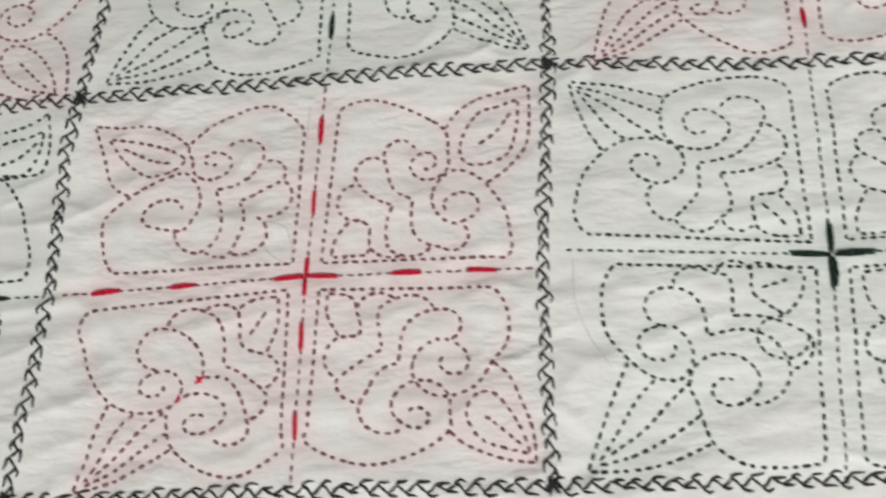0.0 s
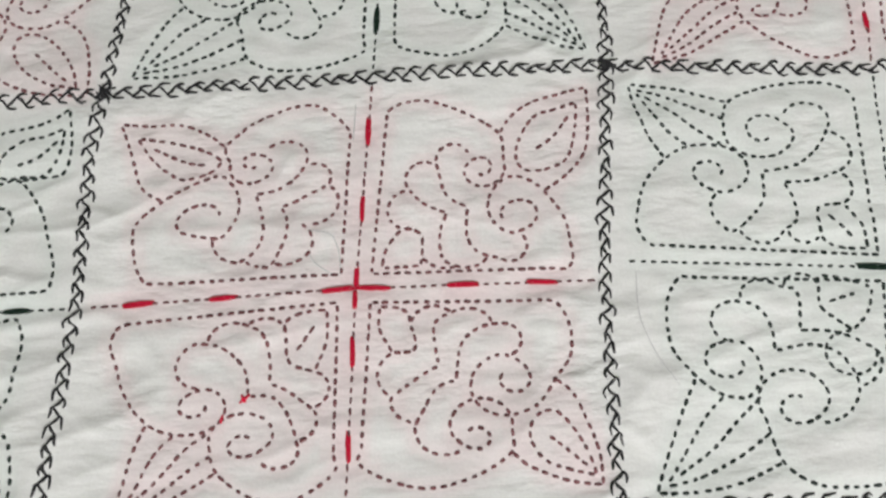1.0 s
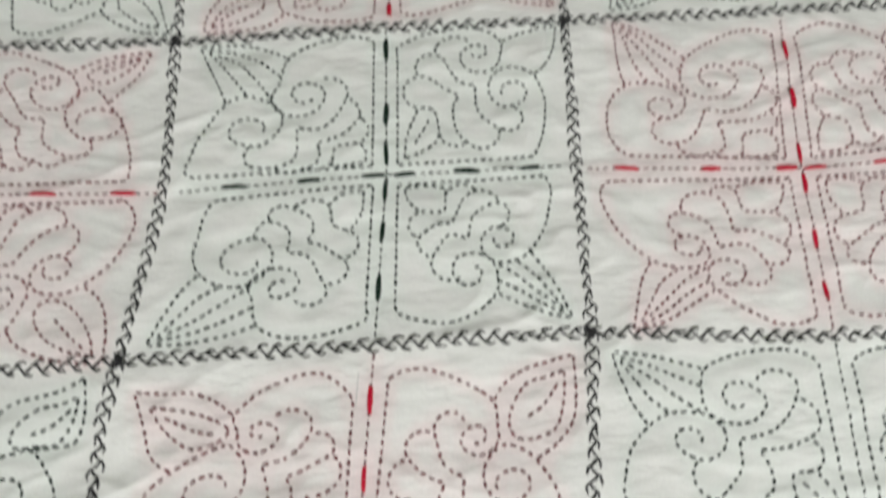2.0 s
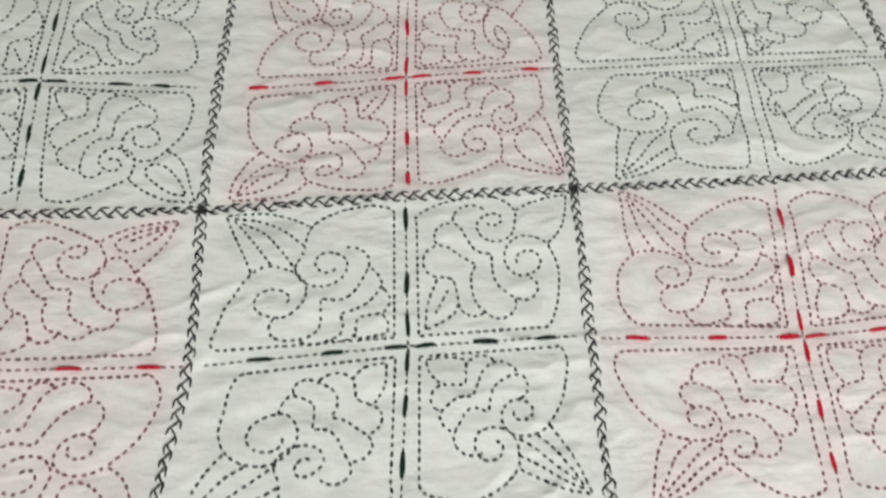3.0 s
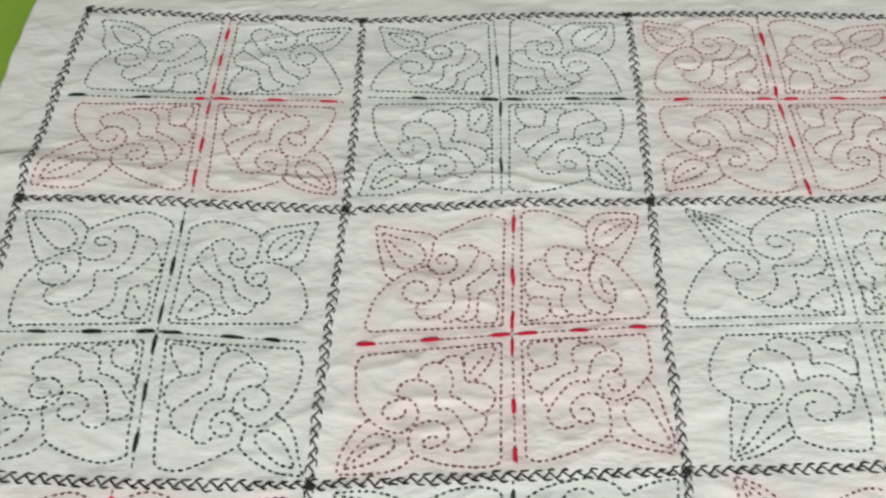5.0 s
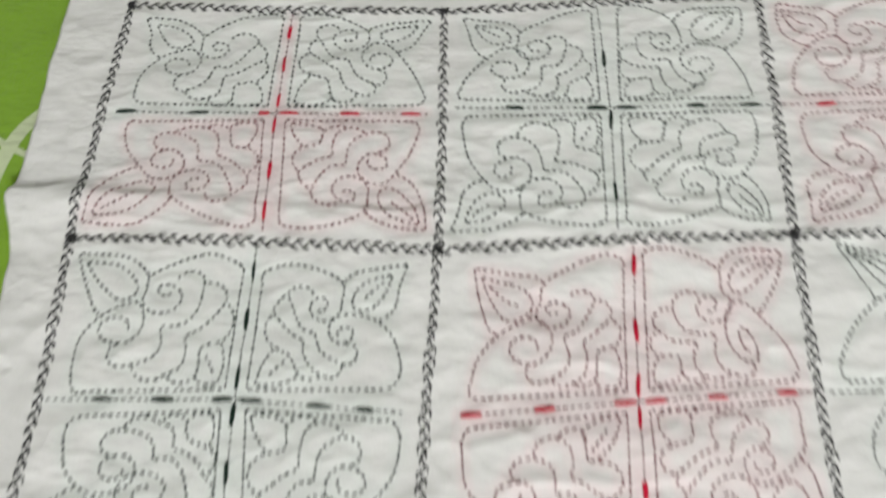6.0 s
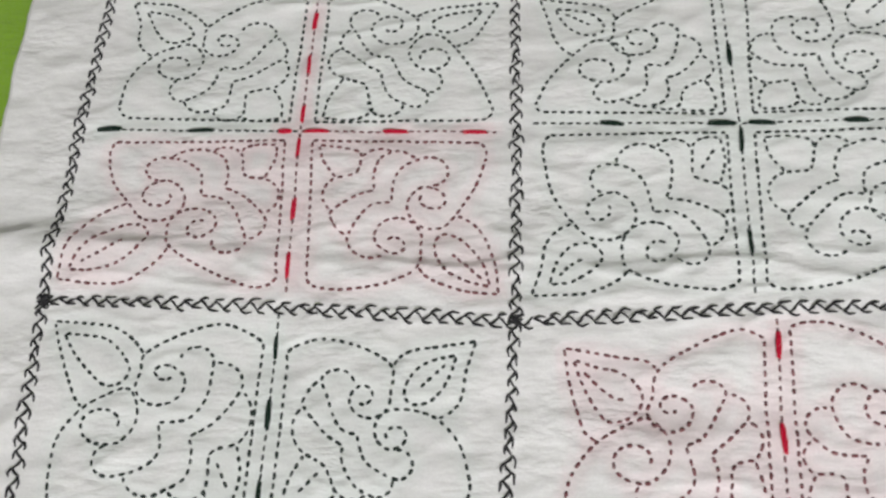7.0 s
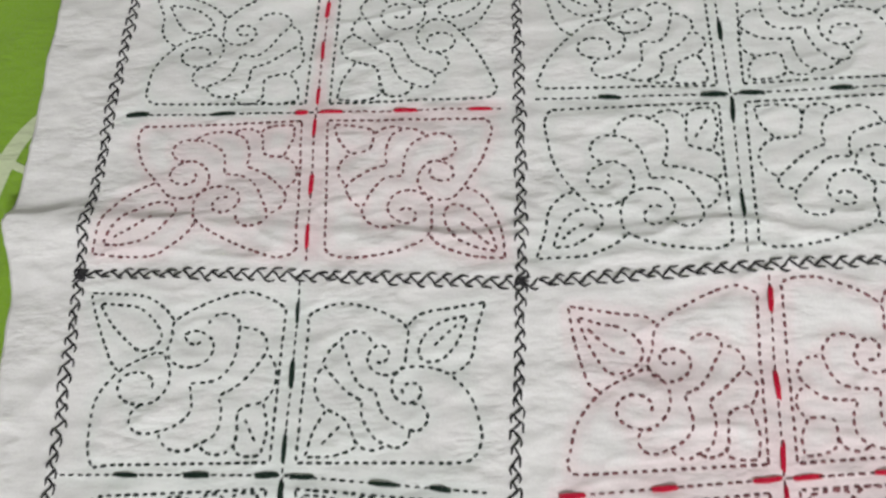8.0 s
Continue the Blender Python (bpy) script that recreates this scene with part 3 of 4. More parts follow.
shape("B1", 0, tip=(0.937, 0.899), joint_a=(0.534, 0.745), joint_b=(0.761, 0.489), shoulder_a=(0.050, 0.813), crown_a=(0.238, 0.902), shoulder_b=(0.820, 0.032), crown_b=(0.861, 0.202), spiral_a=(0.428, 0.663), rim_a=(0.442, 0.509), out_a=(0.354, 0.637), spiral_b=(0.646, 0.417), rim_b=(0.531, 0.449), out_b=(0.604, 0.332), petal_a=(0.316, 0.792), notch_a=(0.242, 0.718), petal_aa=(0.152, 0.693), notch_aa=(0.109, 0.588), petal_aaa=(0.065, 0.483), bud_a=(0.110, 0.337), bud_c=(0.217, 0.314), bud_b=(0.205, 0.189), petal_bbb=(0.286, 0.091), notch_bb=(0.370, 0.137), petal_bb=(0.462, 0.106), petal_b=(0.687, 0.234), meet=(0.441, 0.432), meet_in=(0.308, 0.369), leaf_base=(0.598, 0.628), leaf_tip=(0.881, 0.835), leaf_a=(0.696, 0.815), leaf_b=(0.728, 0.633), edge_a=(0.672, 0.873), edge_b=(0.834, 0.619))
shape("B1", 1, tip=(0.852, 0.898), joint_a=(0.514, 0.749), joint_b=(0.732, 0.527), shoulder_a=(0.051, 0.782), crown_a=(0.220, 0.856), shoulder_b=(0.882, 0.154), crown_b=(0.888, 0.309), spiral_a=(0.396, 0.592), rim_a=(0.421, 0.507), out_a=(0.343, 0.587), spiral_b=(0.545, 0.432), rim_b=(0.471, 0.444), out_b=(0.542, 0.373), petal_a=(0.281, 0.717), notch_a=(0.206, 0.661), petal_aa=(0.164, 0.608), notch_aa=(0.142, 0.528), petal_aaa=(0.111, 0.438), bud_a=(0.181, 0.319), bud_c=(0.265, 0.288), bud_b=(0.318, 0.196), petal_bbb=(0.406, 0.146), notch_bb=(0.469, 0.172), petal_bb=(0.552, 0.180), notch_b=(0.573, 0.250), petal_b=(0.651, 0.296), meet=(0.392, 0.426), meet_in=(0.341, 0.373), leaf_tip=(0.775, 0.823))
shape("B1", 2, joint_a=(0.455, 0.792), joint_b=(0.714, 0.540), shoulder_a=(0.032, 0.872), crown_a=(0.154, 0.931), shoulder_b=(0.808, 0.138), crown_b=(0.811, 0.313), spiral_a=(0.373, 0.572), rim_a=(0.399, 0.454), spiral_b=(0.535, 0.447), rim_b=(0.445, 0.433), out_b=(0.512, 0.348), petal_a=(0.218, 0.696), notch_a=(0.163, 0.651), petal_aa=(0.082, 0.627), notch_aa=(0.099, 0.465), bud_a=(0.099, 0.304), bud_c=(0.207, 0.253), bud_b=(0.225, 0.167), notch_bb=(0.350, 0.148), petal_bb=(0.508, 0.131), notch_b=(0.540, 0.186), petal_b=(0.637, 0.286), meet=(0.363, 0.376), meet_in=(0.281, 0.309))
shape("B1", 3, tip=(0.965, 0.948), joint_a=(0.583, 0.775), joint_b=(0.793, 0.548), shoulder_a=(0.129, 0.935), crown_a=(0.285, 0.954), shoulder_b=(0.893, 0.056), crown_b=(0.935, 0.216), spiral_a=(0.483, 0.654), rim_a=(0.504, 0.543), out_a=(0.409, 0.650), spiral_b=(0.637, 0.454), rim_b=(0.533, 0.475), out_b=(0.630, 0.356), petal_a=(0.370, 0.773), notch_a=(0.306, 0.725), petal_aa=(0.195, 0.670), notch_aa=(0.168, 0.565), petal_aaa=(0.112, 0.451), bud_a=(0.207, 0.312), bud_c=(0.311, 0.291), bud_b=(0.303, 0.162), petal_bbb=(0.361, 0.091), notch_bb=(0.484, 0.100), petal_bb=(0.569, 0.112), notch_b=(0.634, 0.171), petal_b=(0.726, 0.259), meet=(0.468, 0.460), meet_in=(0.385, 0.392), leaf_base=(0.687, 0.689), leaf_tip=(0.912, 0.898), leaf_a=(0.802, 0.864), leaf_b=(0.816, 0.699), edge_a=(0.773, 0.921), edge_b=(0.909, 0.690))
shape("B2", 0, tip=(0.822, 0.869), joint_a=(0.468, 0.747), joint_b=(0.732, 0.447), shoulder_a=(0.049, 0.870), crown_a=(0.165, 0.919), shoulder_b=(0.897, 0.093), crown_b=(0.895, 0.184), spiral_a=(0.421, 0.585), rim_a=(0.468, 0.477), out_a=(0.341, 0.581), spiral_b=(0.569, 0.352), rim_b=(0.446, 0.383), out_b=(0.552, 0.259), petal_a=(0.255, 0.684), notch_a=(0.202, 0.628), petal_aa=(0.133, 0.585), notch_aa=(0.125, 0.502), petal_aaa=(0.081, 0.407), bud_a=(0.116, 0.330), bud_c=(0.212, 0.312), bud_b=(0.215, 0.161), petal_bbb=(0.295, 0.117), notch_bb=(0.350, 0.135), petal_bb=(0.422, 0.121), notch_b=(0.463, 0.167), petal_b=(0.585, 0.170), meet=(0.385, 0.409), meet_in=(0.288, 0.365), leaf_base=(0.548, 0.582), leaf_tip=(0.792, 0.815), leaf_a=(0.621, 0.754), leaf_b=(0.694, 0.537), edge_a=(0.595, 0.811), edge_b=(0.795, 0.571))
shape("B2", 1, tip=(0.900, 0.891), joint_a=(0.510, 0.781), joint_b=(0.722, 0.485), shoulder_a=(0.055, 0.920), crown_a=(0.228, 0.936), shoulder_b=(0.872, 0.067), crown_b=(0.905, 0.166), spiral_a=(0.430, 0.545), rim_a=(0.445, 0.455), out_a=(0.363, 0.527), spiral_b=(0.648, 0.287), rim_b=(0.528, 0.362), out_b=(0.636, 0.188), petal_a=(0.279, 0.639), notch_a=(0.218, 0.542), petal_aa=(0.114, 0.516), notch_aa=(0.122, 0.407), petal_aaa=(0.081, 0.320), bud_a=(0.124, 0.260), bud_c=(0.248, 0.254), bud_b=(0.245, 0.176), petal_bbb=(0.307, 0.104), notch_bb=(0.392, 0.119), petal_bb=(0.479, 0.105), notch_b=(0.534, 0.133), petal_b=(0.659, 0.127), meet=(0.470, 0.374), meet_in=(0.358, 0.329), leaf_base=(0.586, 0.649), leaf_tip=(0.854, 0.852))
shape("B2", 2, tip=(0.882, 0.942), joint_a=(0.508, 0.848), joint_b=(0.783, 0.579), shoulder_a=(0.074, 0.949), crown_a=(0.241, 0.959), shoulder_b=(0.917, 0.096), crown_b=(0.915, 0.254), spiral_a=(0.418, 0.765), rim_a=(0.450, 0.616), out_a=(0.346, 0.748), spiral_b=(0.629, 0.524), rim_b=(0.525, 0.543), out_b=(0.596, 0.447), petal_a=(0.265, 0.844), notch_a=(0.222, 0.747), petal_aa=(0.159, 0.695), notch_aa=(0.157, 0.594), petal_aaa=(0.102, 0.509), bud_a=(0.233, 0.352), bud_c=(0.277, 0.349), bud_b=(0.286, 0.236), petal_bbb=(0.375, 0.139), notch_bb=(0.433, 0.191), petal_bb=(0.504, 0.196), notch_b=(0.544, 0.306), petal_b=(0.659, 0.364), meet=(0.423, 0.540), meet_in=(0.364, 0.443), leaf_base=(0.637, 0.725), leaf_tip=(0.855, 0.910), leaf_a=(0.700, 0.866), leaf_b=(0.779, 0.714), edge_a=(0.617, 0.951), edge_b=(0.874, 0.740))
shape("B2", 3, tip=(0.940, 0.888), joint_a=(0.568, 0.757), joint_b=(0.840, 0.378), shoulder_a=(0.063, 0.920), crown_a=(0.233, 0.926), shoulder_b=(0.859, 0.055), crown_b=(0.873, 0.223), spiral_a=(0.421, 0.618), rim_a=(0.445, 0.478), out_a=(0.345, 0.596), spiral_b=(0.623, 0.416), rim_b=(0.537, 0.415), out_b=(0.610, 0.320), petal_a=(0.273, 0.717), notch_a=(0.220, 0.563), petal_aa=(0.171, 0.518), notch_aa=(0.169, 0.463), petal_aaa=(0.090, 0.373), bud_a=(0.163, 0.286), bud_c=(0.276, 0.256), bud_b=(0.271, 0.136), petal_bbb=(0.345, 0.062), notch_bb=(0.451, 0.111), petal_bb=(0.537, 0.104), notch_b=(0.596, 0.160), petal_b=(0.693, 0.227), meet=(0.461, 0.402), meet_in=(0.410, 0.304), leaf_base=(0.694, 0.555), leaf_tip=(0.939, 0.857), leaf_a=(0.757, 0.776), leaf_b=(0.857, 0.639), edge_a=(0.693, 0.830), edge_b=(0.923, 0.639))
shape("B3", 0, tip=(0.805, 0.949), joint_a=(0.447, 0.770), joint_b=(0.675, 0.558), shoulder_a=(0.046, 0.934), crown_a=(0.209, 0.979), shoulder_b=(0.880, 0.059), crown_b=(0.883, 0.210), spiral_a=(0.315, 0.660), rim_a=(0.391, 0.533), out_a=(0.231, 0.652), spiral_b=(0.551, 0.437), rim_b=(0.452, 0.449), out_b=(0.557, 0.345), petal_a=(0.154, 0.760), notch_a=(0.115, 0.571), petal_aa=(0.077, 0.477), notch_aa=(0.138, 0.392), bud_a=(0.129, 0.276), bud_b=(0.243, 0.150), notch_bb=(0.335, 0.181), petal_bb=(0.410, 0.129), notch_b=(0.487, 0.201), petal_b=(0.594, 0.242), meet=(0.375, 0.471), meet_in=(0.283, 0.400))
shape("B3", 1, tip=(0.900, 0.896), joint_a=(0.557, 0.734), joint_b=(0.735, 0.561), shoulder_a=(0.063, 0.868), crown_a=(0.324, 0.924), shoulder_b=(0.857, 0.051), crown_b=(0.867, 0.173), spiral_a=(0.422, 0.669), rim_a=(0.386, 0.535), spiral_b=(0.582, 0.446), rim_b=(0.431, 0.451), petal_a=(0.243, 0.731), petal_aa=(0.108, 0.580), petal_bb=(0.313, 0.163), petal_b=(0.465, 0.222), meet=(0.314, 0.466), meet_in=(0.197, 0.355))
shape("B3", 2, tip=(0.786, 0.940), joint_a=(0.456, 0.787), joint_b=(0.728, 0.534), shoulder_a=(0.093, 0.874), crown_a=(0.242, 0.893), shoulder_b=(0.717, 0.076), crown_b=(0.820, 0.304), spiral_a=(0.320, 0.601), rim_a=(0.339, 0.486), spiral_b=(0.568, 0.400), rim_b=(0.469, 0.433), out_b=(0.556, 0.317), petal_a=(0.147, 0.613), notch_a=(0.133, 0.561), petal_aa=(0.071, 0.384), bud_a=(0.122, 0.218), bud_b=(0.229, 0.164), petal_bb=(0.473, 0.099), notch_b=(0.508, 0.182), petal_b=(0.612, 0.233), meet=(0.379, 0.423), meet_in=(0.315, 0.299))
shape("B3", 3, shoulder_a=(0.073, 0.804), crown_a=(0.209, 0.900), spiral_a=(0.510, 0.634), rim_a=(0.516, 0.487), petal_a=(0.290, 0.662), petal_aa=(0.164, 0.346), meet=(0.494, 0.393), meet_in=(0.447, 0.287))
shape("C1", 1, tip=(0.889, 0.924), joint_a=(0.508, 0.787), joint_b=(0.697, 0.586), shoulder_a=(0.055, 0.886), crown_a=(0.215, 0.944), shoulder_b=(0.818, 0.084), crown_b=(0.816, 0.291), spiral_a=(0.390, 0.730), rim_a=(0.444, 0.555), out_a=(0.324, 0.686), spiral_b=(0.614, 0.458), rim_b=(0.504, 0.485), out_b=(0.599, 0.353), petal_a=(0.261, 0.830), notch_a=(0.196, 0.702), petal_aa=(0.164, 0.638), notch_aa=(0.167, 0.554), petal_aaa=(0.110, 0.468), bud_a=(0.172, 0.345), bud_c=(0.223, 0.326), bud_b=(0.251, 0.202), petal_bbb=(0.310, 0.163), notch_bb=(0.384, 0.218), petal_bb=(0.468, 0.181), notch_b=(0.534, 0.236), petal_b=(0.641, 0.283), meet=(0.404, 0.491), meet_in=(0.313, 0.414), leaf_base=(0.602, 0.749), leaf_tip=(0.838, 0.892))
shape("C1", 3, tip=(0.930, 1.009), joint_a=(0.456, 0.778), joint_b=(0.741, 0.553), shoulder_b=(0.824, 0.042), crown_b=(0.899, 0.224), spiral_a=(0.391, 0.588), rim_a=(0.379, 0.473), spiral_b=(0.582, 0.448), rim_b=(0.505, 0.449), petal_bb=(0.521, 0.078), petal_b=(0.668, 0.254), meet=(0.399, 0.421), meet_in=(0.330, 0.328))
shape("C2", 0, tip=(0.880, 0.943), joint_a=(0.466, 0.823), joint_b=(0.752, 0.536), shoulder_a=(0.053, 0.889), crown_a=(0.200, 0.936), shoulder_b=(0.906, 0.079), crown_b=(0.922, 0.162), spiral_a=(0.373, 0.551), rim_a=(0.421, 0.419), out_a=(0.291, 0.579), spiral_b=(0.619, 0.345), rim_b=(0.495, 0.350), out_b=(0.602, 0.241), petal_a=(0.218, 0.628), notch_a=(0.182, 0.523), petal_aa=(0.139, 0.459), notch_aa=(0.121, 0.376), petal_aaa=(0.085, 0.302), bud_a=(0.124, 0.211), bud_c=(0.242, 0.206), bud_b=(0.248, 0.103), petal_bbb=(0.323, 0.065), notch_bb=(0.382, 0.078), petal_bb=(0.467, 0.060), notch_b=(0.526, 0.094), petal_b=(0.661, 0.151), meet=(0.419, 0.337), meet_in=(0.326, 0.230))
shape("C2", 1, tip=(0.948, 0.959), joint_a=(0.640, 0.856), joint_b=(0.819, 0.608), shoulder_a=(0.062, 0.845), crown_a=(0.409, 0.969), shoulder_b=(0.807, 0.072), crown_b=(0.875, 0.299), spiral_a=(0.495, 0.794), rim_a=(0.505, 0.639), out_a=(0.420, 0.794), spiral_b=(0.676, 0.505), rim_b=(0.567, 0.567), out_b=(0.665, 0.402), petal_a=(0.312, 0.887), notch_a=(0.271, 0.784), petal_aa=(0.162, 0.701), notch_aa=(0.174, 0.639), petal_aaa=(0.094, 0.526), bud_a=(0.176, 0.412), bud_c=(0.262, 0.412), bud_b=(0.290, 0.247), petal_bbb=(0.332, 0.186), notch_bb=(0.440, 0.175), petal_bb=(0.540, 0.134), notch_b=(0.617, 0.268), petal_b=(0.742, 0.278), meet=(0.491, 0.557), meet_in=(0.400, 0.495))
shape("C2", 2, tip=(0.910, 0.923), joint_a=(0.486, 0.850), joint_b=(0.768, 0.532), shoulder_a=(0.036, 0.852), crown_a=(0.264, 0.936), shoulder_b=(0.784, 0.086), crown_b=(0.813, 0.281), spiral_a=(0.407, 0.636), rim_a=(0.420, 0.529), spiral_b=(0.571, 0.482), rim_b=(0.472, 0.431), out_b=(0.550, 0.332), petal_a=(0.237, 0.735), petal_aa=(0.138, 0.587), notch_aa=(0.154, 0.502), petal_aaa=(0.103, 0.440), bud_a=(0.146, 0.333), bud_c=(0.223, 0.299), bud_b=(0.230, 0.235), petal_bbb=(0.325, 0.125), notch_bb=(0.413, 0.164), petal_bb=(0.505, 0.161), notch_b=(0.512, 0.236), petal_b=(0.557, 0.278), meet=(0.405, 0.443), meet_in=(0.330, 0.381))
shape("C2", 3, tip=(0.919, 0.916), joint_a=(0.571, 0.747), joint_b=(0.748, 0.516), shoulder_a=(0.094, 0.832), crown_a=(0.334, 0.906), shoulder_b=(0.863, 0.053), crown_b=(0.875, 0.232), spiral_a=(0.455, 0.621), rim_a=(0.487, 0.516), spiral_b=(0.596, 0.432), rim_b=(0.502, 0.453), out_b=(0.574, 0.358), petal_a=(0.289, 0.632), notch_a=(0.254, 0.526), petal_aa=(0.204, 0.484), notch_aa=(0.179, 0.400), petal_aaa=(0.135, 0.326), bud_a=(0.186, 0.242), bud_c=(0.321, 0.253), bud_b=(0.315, 0.158), petal_bbb=(0.397, 0.084), notch_bb=(0.487, 0.126), petal_bb=(0.536, 0.137), notch_b=(0.606, 0.200), petal_b=(0.657, 0.295), meet=(0.435, 0.421), meet_in=(0.354, 0.326))
shape("C3", 0, tip=(0.783, 0.974), joint_a=(0.468, 0.706), joint_b=(0.756, 0.536), shoulder_a=(0.041, 0.855), crown_a=(0.187, 0.899), shoulder_b=(0.791, 0.095), crown_b=(0.853, 0.261), spiral_a=(0.346, 0.573), rim_a=(0.376, 0.444), out_a=(0.239, 0.577), spiral_b=(0.581, 0.395), rim_b=(0.496, 0.389), out_b=(0.576, 0.316), petal_a=(0.153, 0.648), notch_a=(0.128, 0.523), petal_aa=(0.069, 0.449), notch_aa=(0.107, 0.350), petal_aaa=(0.079, 0.294), bud_a=(0.121, 0.234), bud_c=(0.244, 0.217), bud_b=(0.244, 0.110), petal_bbb=(0.327, 0.066), notch_bb=(0.385, 0.101), petal_bb=(0.501, 0.084), notch_b=(0.544, 0.160), petal_b=(0.648, 0.203), meet=(0.402, 0.374), meet_in=(0.358, 0.289))
shape("C3", 1, shoulder_a=(0.067, 0.852), crown_a=(0.237, 0.912), spiral_a=(0.459, 0.576), rim_a=(0.422, 0.492), petal_a=(0.255, 0.681), petal_aa=(0.123, 0.504))
shape("C3", 2, tip=(0.827, 0.992), joint_a=(0.461, 0.743), joint_b=(0.721, 0.576), shoulder_a=(0.052, 0.891), crown_a=(0.208, 0.938), shoulder_b=(0.886, 0.088), crown_b=(0.902, 0.250), spiral_a=(0.393, 0.682), rim_a=(0.399, 0.567), spiral_b=(0.528, 0.495), rim_b=(0.473, 0.489), out_b=(0.547, 0.422), petal_a=(0.235, 0.689), petal_aa=(0.124, 0.542), petal_aaa=(0.100, 0.383), bud_a=(0.152, 0.273), bud_c=(0.286, 0.273), bud_b=(0.307, 0.170), petal_bbb=(0.381, 0.112), notch_bb=(0.433, 0.159), petal_bb=(0.520, 0.166), notch_b=(0.562, 0.275), petal_b=(0.629, 0.344), meet=(0.425, 0.496), meet_in=(0.351, 0.395))
shape("D1", 1, tip=(0.872, 0.934), joint_b=(0.696, 0.609), shoulder_b=(0.890, 0.086), crown_b=(0.864, 0.293))
shape("D1", 3, shoulder_b=(0.789, 0.037), crown_b=(0.817, 0.274))
shape("D2", 0, tip=(0.921, 0.844), joint_a=(0.525, 0.698), joint_b=(0.738, 0.461), shoulder_a=(0.071, 0.750), crown_a=(0.233, 0.888), shoulder_b=(0.779, 0.096), crown_b=(0.830, 0.264), spiral_a=(0.416, 0.619), rim_a=(0.432, 0.520), out_a=(0.344, 0.609), spiral_b=(0.572, 0.371), rim_b=(0.454, 0.401), out_b=(0.517, 0.272), petal_a=(0.273, 0.709), notch_a=(0.216, 0.600), petal_aa=(0.122, 0.530), notch_aa=(0.127, 0.490), petal_aaa=(0.087, 0.410), bud_a=(0.190, 0.301), bud_b=(0.224, 0.321), petal_bbb=(0.238, 0.122), notch_bb=(0.312, 0.132), petal_bb=(0.369, 0.133), notch_b=(0.420, 0.163), petal_b=(0.493, 0.173), meet=(0.396, 0.470), meet_in=(0.302, 0.401), leaf_base=(0.550, 0.609), leaf_tip=(0.853, 0.765), leaf_a=(0.636, 0.707), leaf_b=(0.698, 0.569), edge_a=(0.699, 0.825), edge_b=(0.841, 0.569))
shape("D2", 1, tip=(0.914, 0.895), joint_a=(0.552, 0.691), joint_b=(0.746, 0.410), shoulder_a=(0.080, 0.840), crown_a=(0.246, 0.869), shoulder_b=(0.850, 0.054), crown_b=(0.867, 0.141), spiral_a=(0.482, 0.524), rim_a=(0.490, 0.446), out_a=(0.410, 0.524), spiral_b=(0.614, 0.301), rim_b=(0.523, 0.319), out_b=(0.632, 0.223), petal_a=(0.351, 0.651), notch_a=(0.289, 0.562), petal_aa=(0.192, 0.552), notch_aa=(0.177, 0.442), petal_aaa=(0.106, 0.352), bud_a=(0.169, 0.263), bud_c=(0.252, 0.245), bud_b=(0.256, 0.126), petal_bbb=(0.324, 0.089), notch_bb=(0.405, 0.081), petal_bb=(0.486, 0.083), notch_b=(0.527, 0.123), petal_b=(0.679, 0.127), meet=(0.430, 0.347), meet_in=(0.351, 0.326), leaf_base=(0.642, 0.536), leaf_tip=(0.869, 0.818), leaf_a=(0.696, 0.769), leaf_b=(0.838, 0.547), edge_a=(0.697, 0.838), edge_b=(0.914, 0.586))
shape("D2", 2, tip=(0.764, 0.974), joint_a=(0.433, 0.787), joint_b=(0.690, 0.557), shoulder_a=(0.036, 0.803), crown_a=(0.205, 0.931), shoulder_b=(0.849, 0.109), crown_b=(0.841, 0.258), spiral_a=(0.350, 0.670), rim_a=(0.361, 0.534), out_a=(0.256, 0.659), spiral_b=(0.522, 0.492), rim_b=(0.426, 0.513), out_b=(0.490, 0.418), petal_a=(0.224, 0.784), notch_a=(0.169, 0.679), petal_aa=(0.111, 0.605), notch_aa=(0.124, 0.532), petal_aaa=(0.075, 0.448), bud_a=(0.128, 0.365), bud_c=(0.227, 0.323), bud_b=(0.237, 0.186), petal_bbb=(0.308, 0.112), notch_bb=(0.379, 0.133), petal_bb=(0.476, 0.132), notch_b=(0.517, 0.206), petal_b=(0.614, 0.280), meet=(0.351, 0.460), meet_in=(0.284, 0.407))
shape("D2", 3, tip=(0.944, 0.899), joint_a=(0.614, 0.747), joint_b=(0.785, 0.441), shoulder_a=(0.037, 0.780), crown_a=(0.307, 0.894), shoulder_b=(0.806, 0.099), crown_b=(0.858, 0.263), spiral_a=(0.470, 0.680), rim_a=(0.453, 0.525), out_a=(0.380, 0.652), spiral_b=(0.616, 0.426), rim_b=(0.472, 0.400), out_b=(0.584, 0.324), petal_a=(0.306, 0.738), notch_a=(0.246, 0.616), petal_aa=(0.163, 0.556), notch_aa=(0.150, 0.495), petal_aaa=(0.099, 0.392), bud_a=(0.155, 0.297), bud_c=(0.253, 0.293), bud_b=(0.218, 0.170), petal_bbb=(0.277, 0.106), notch_bb=(0.386, 0.123), petal_bb=(0.466, 0.110), notch_b=(0.550, 0.180), petal_b=(0.660, 0.238), meet=(0.403, 0.433), meet_in=(0.337, 0.363), leaf_base=(0.696, 0.620), leaf_tip=(0.925, 0.859), leaf_a=(0.739, 0.794), leaf_b=(0.838, 0.645), edge_a=(0.723, 0.836), edge_b=(0.889, 0.602))
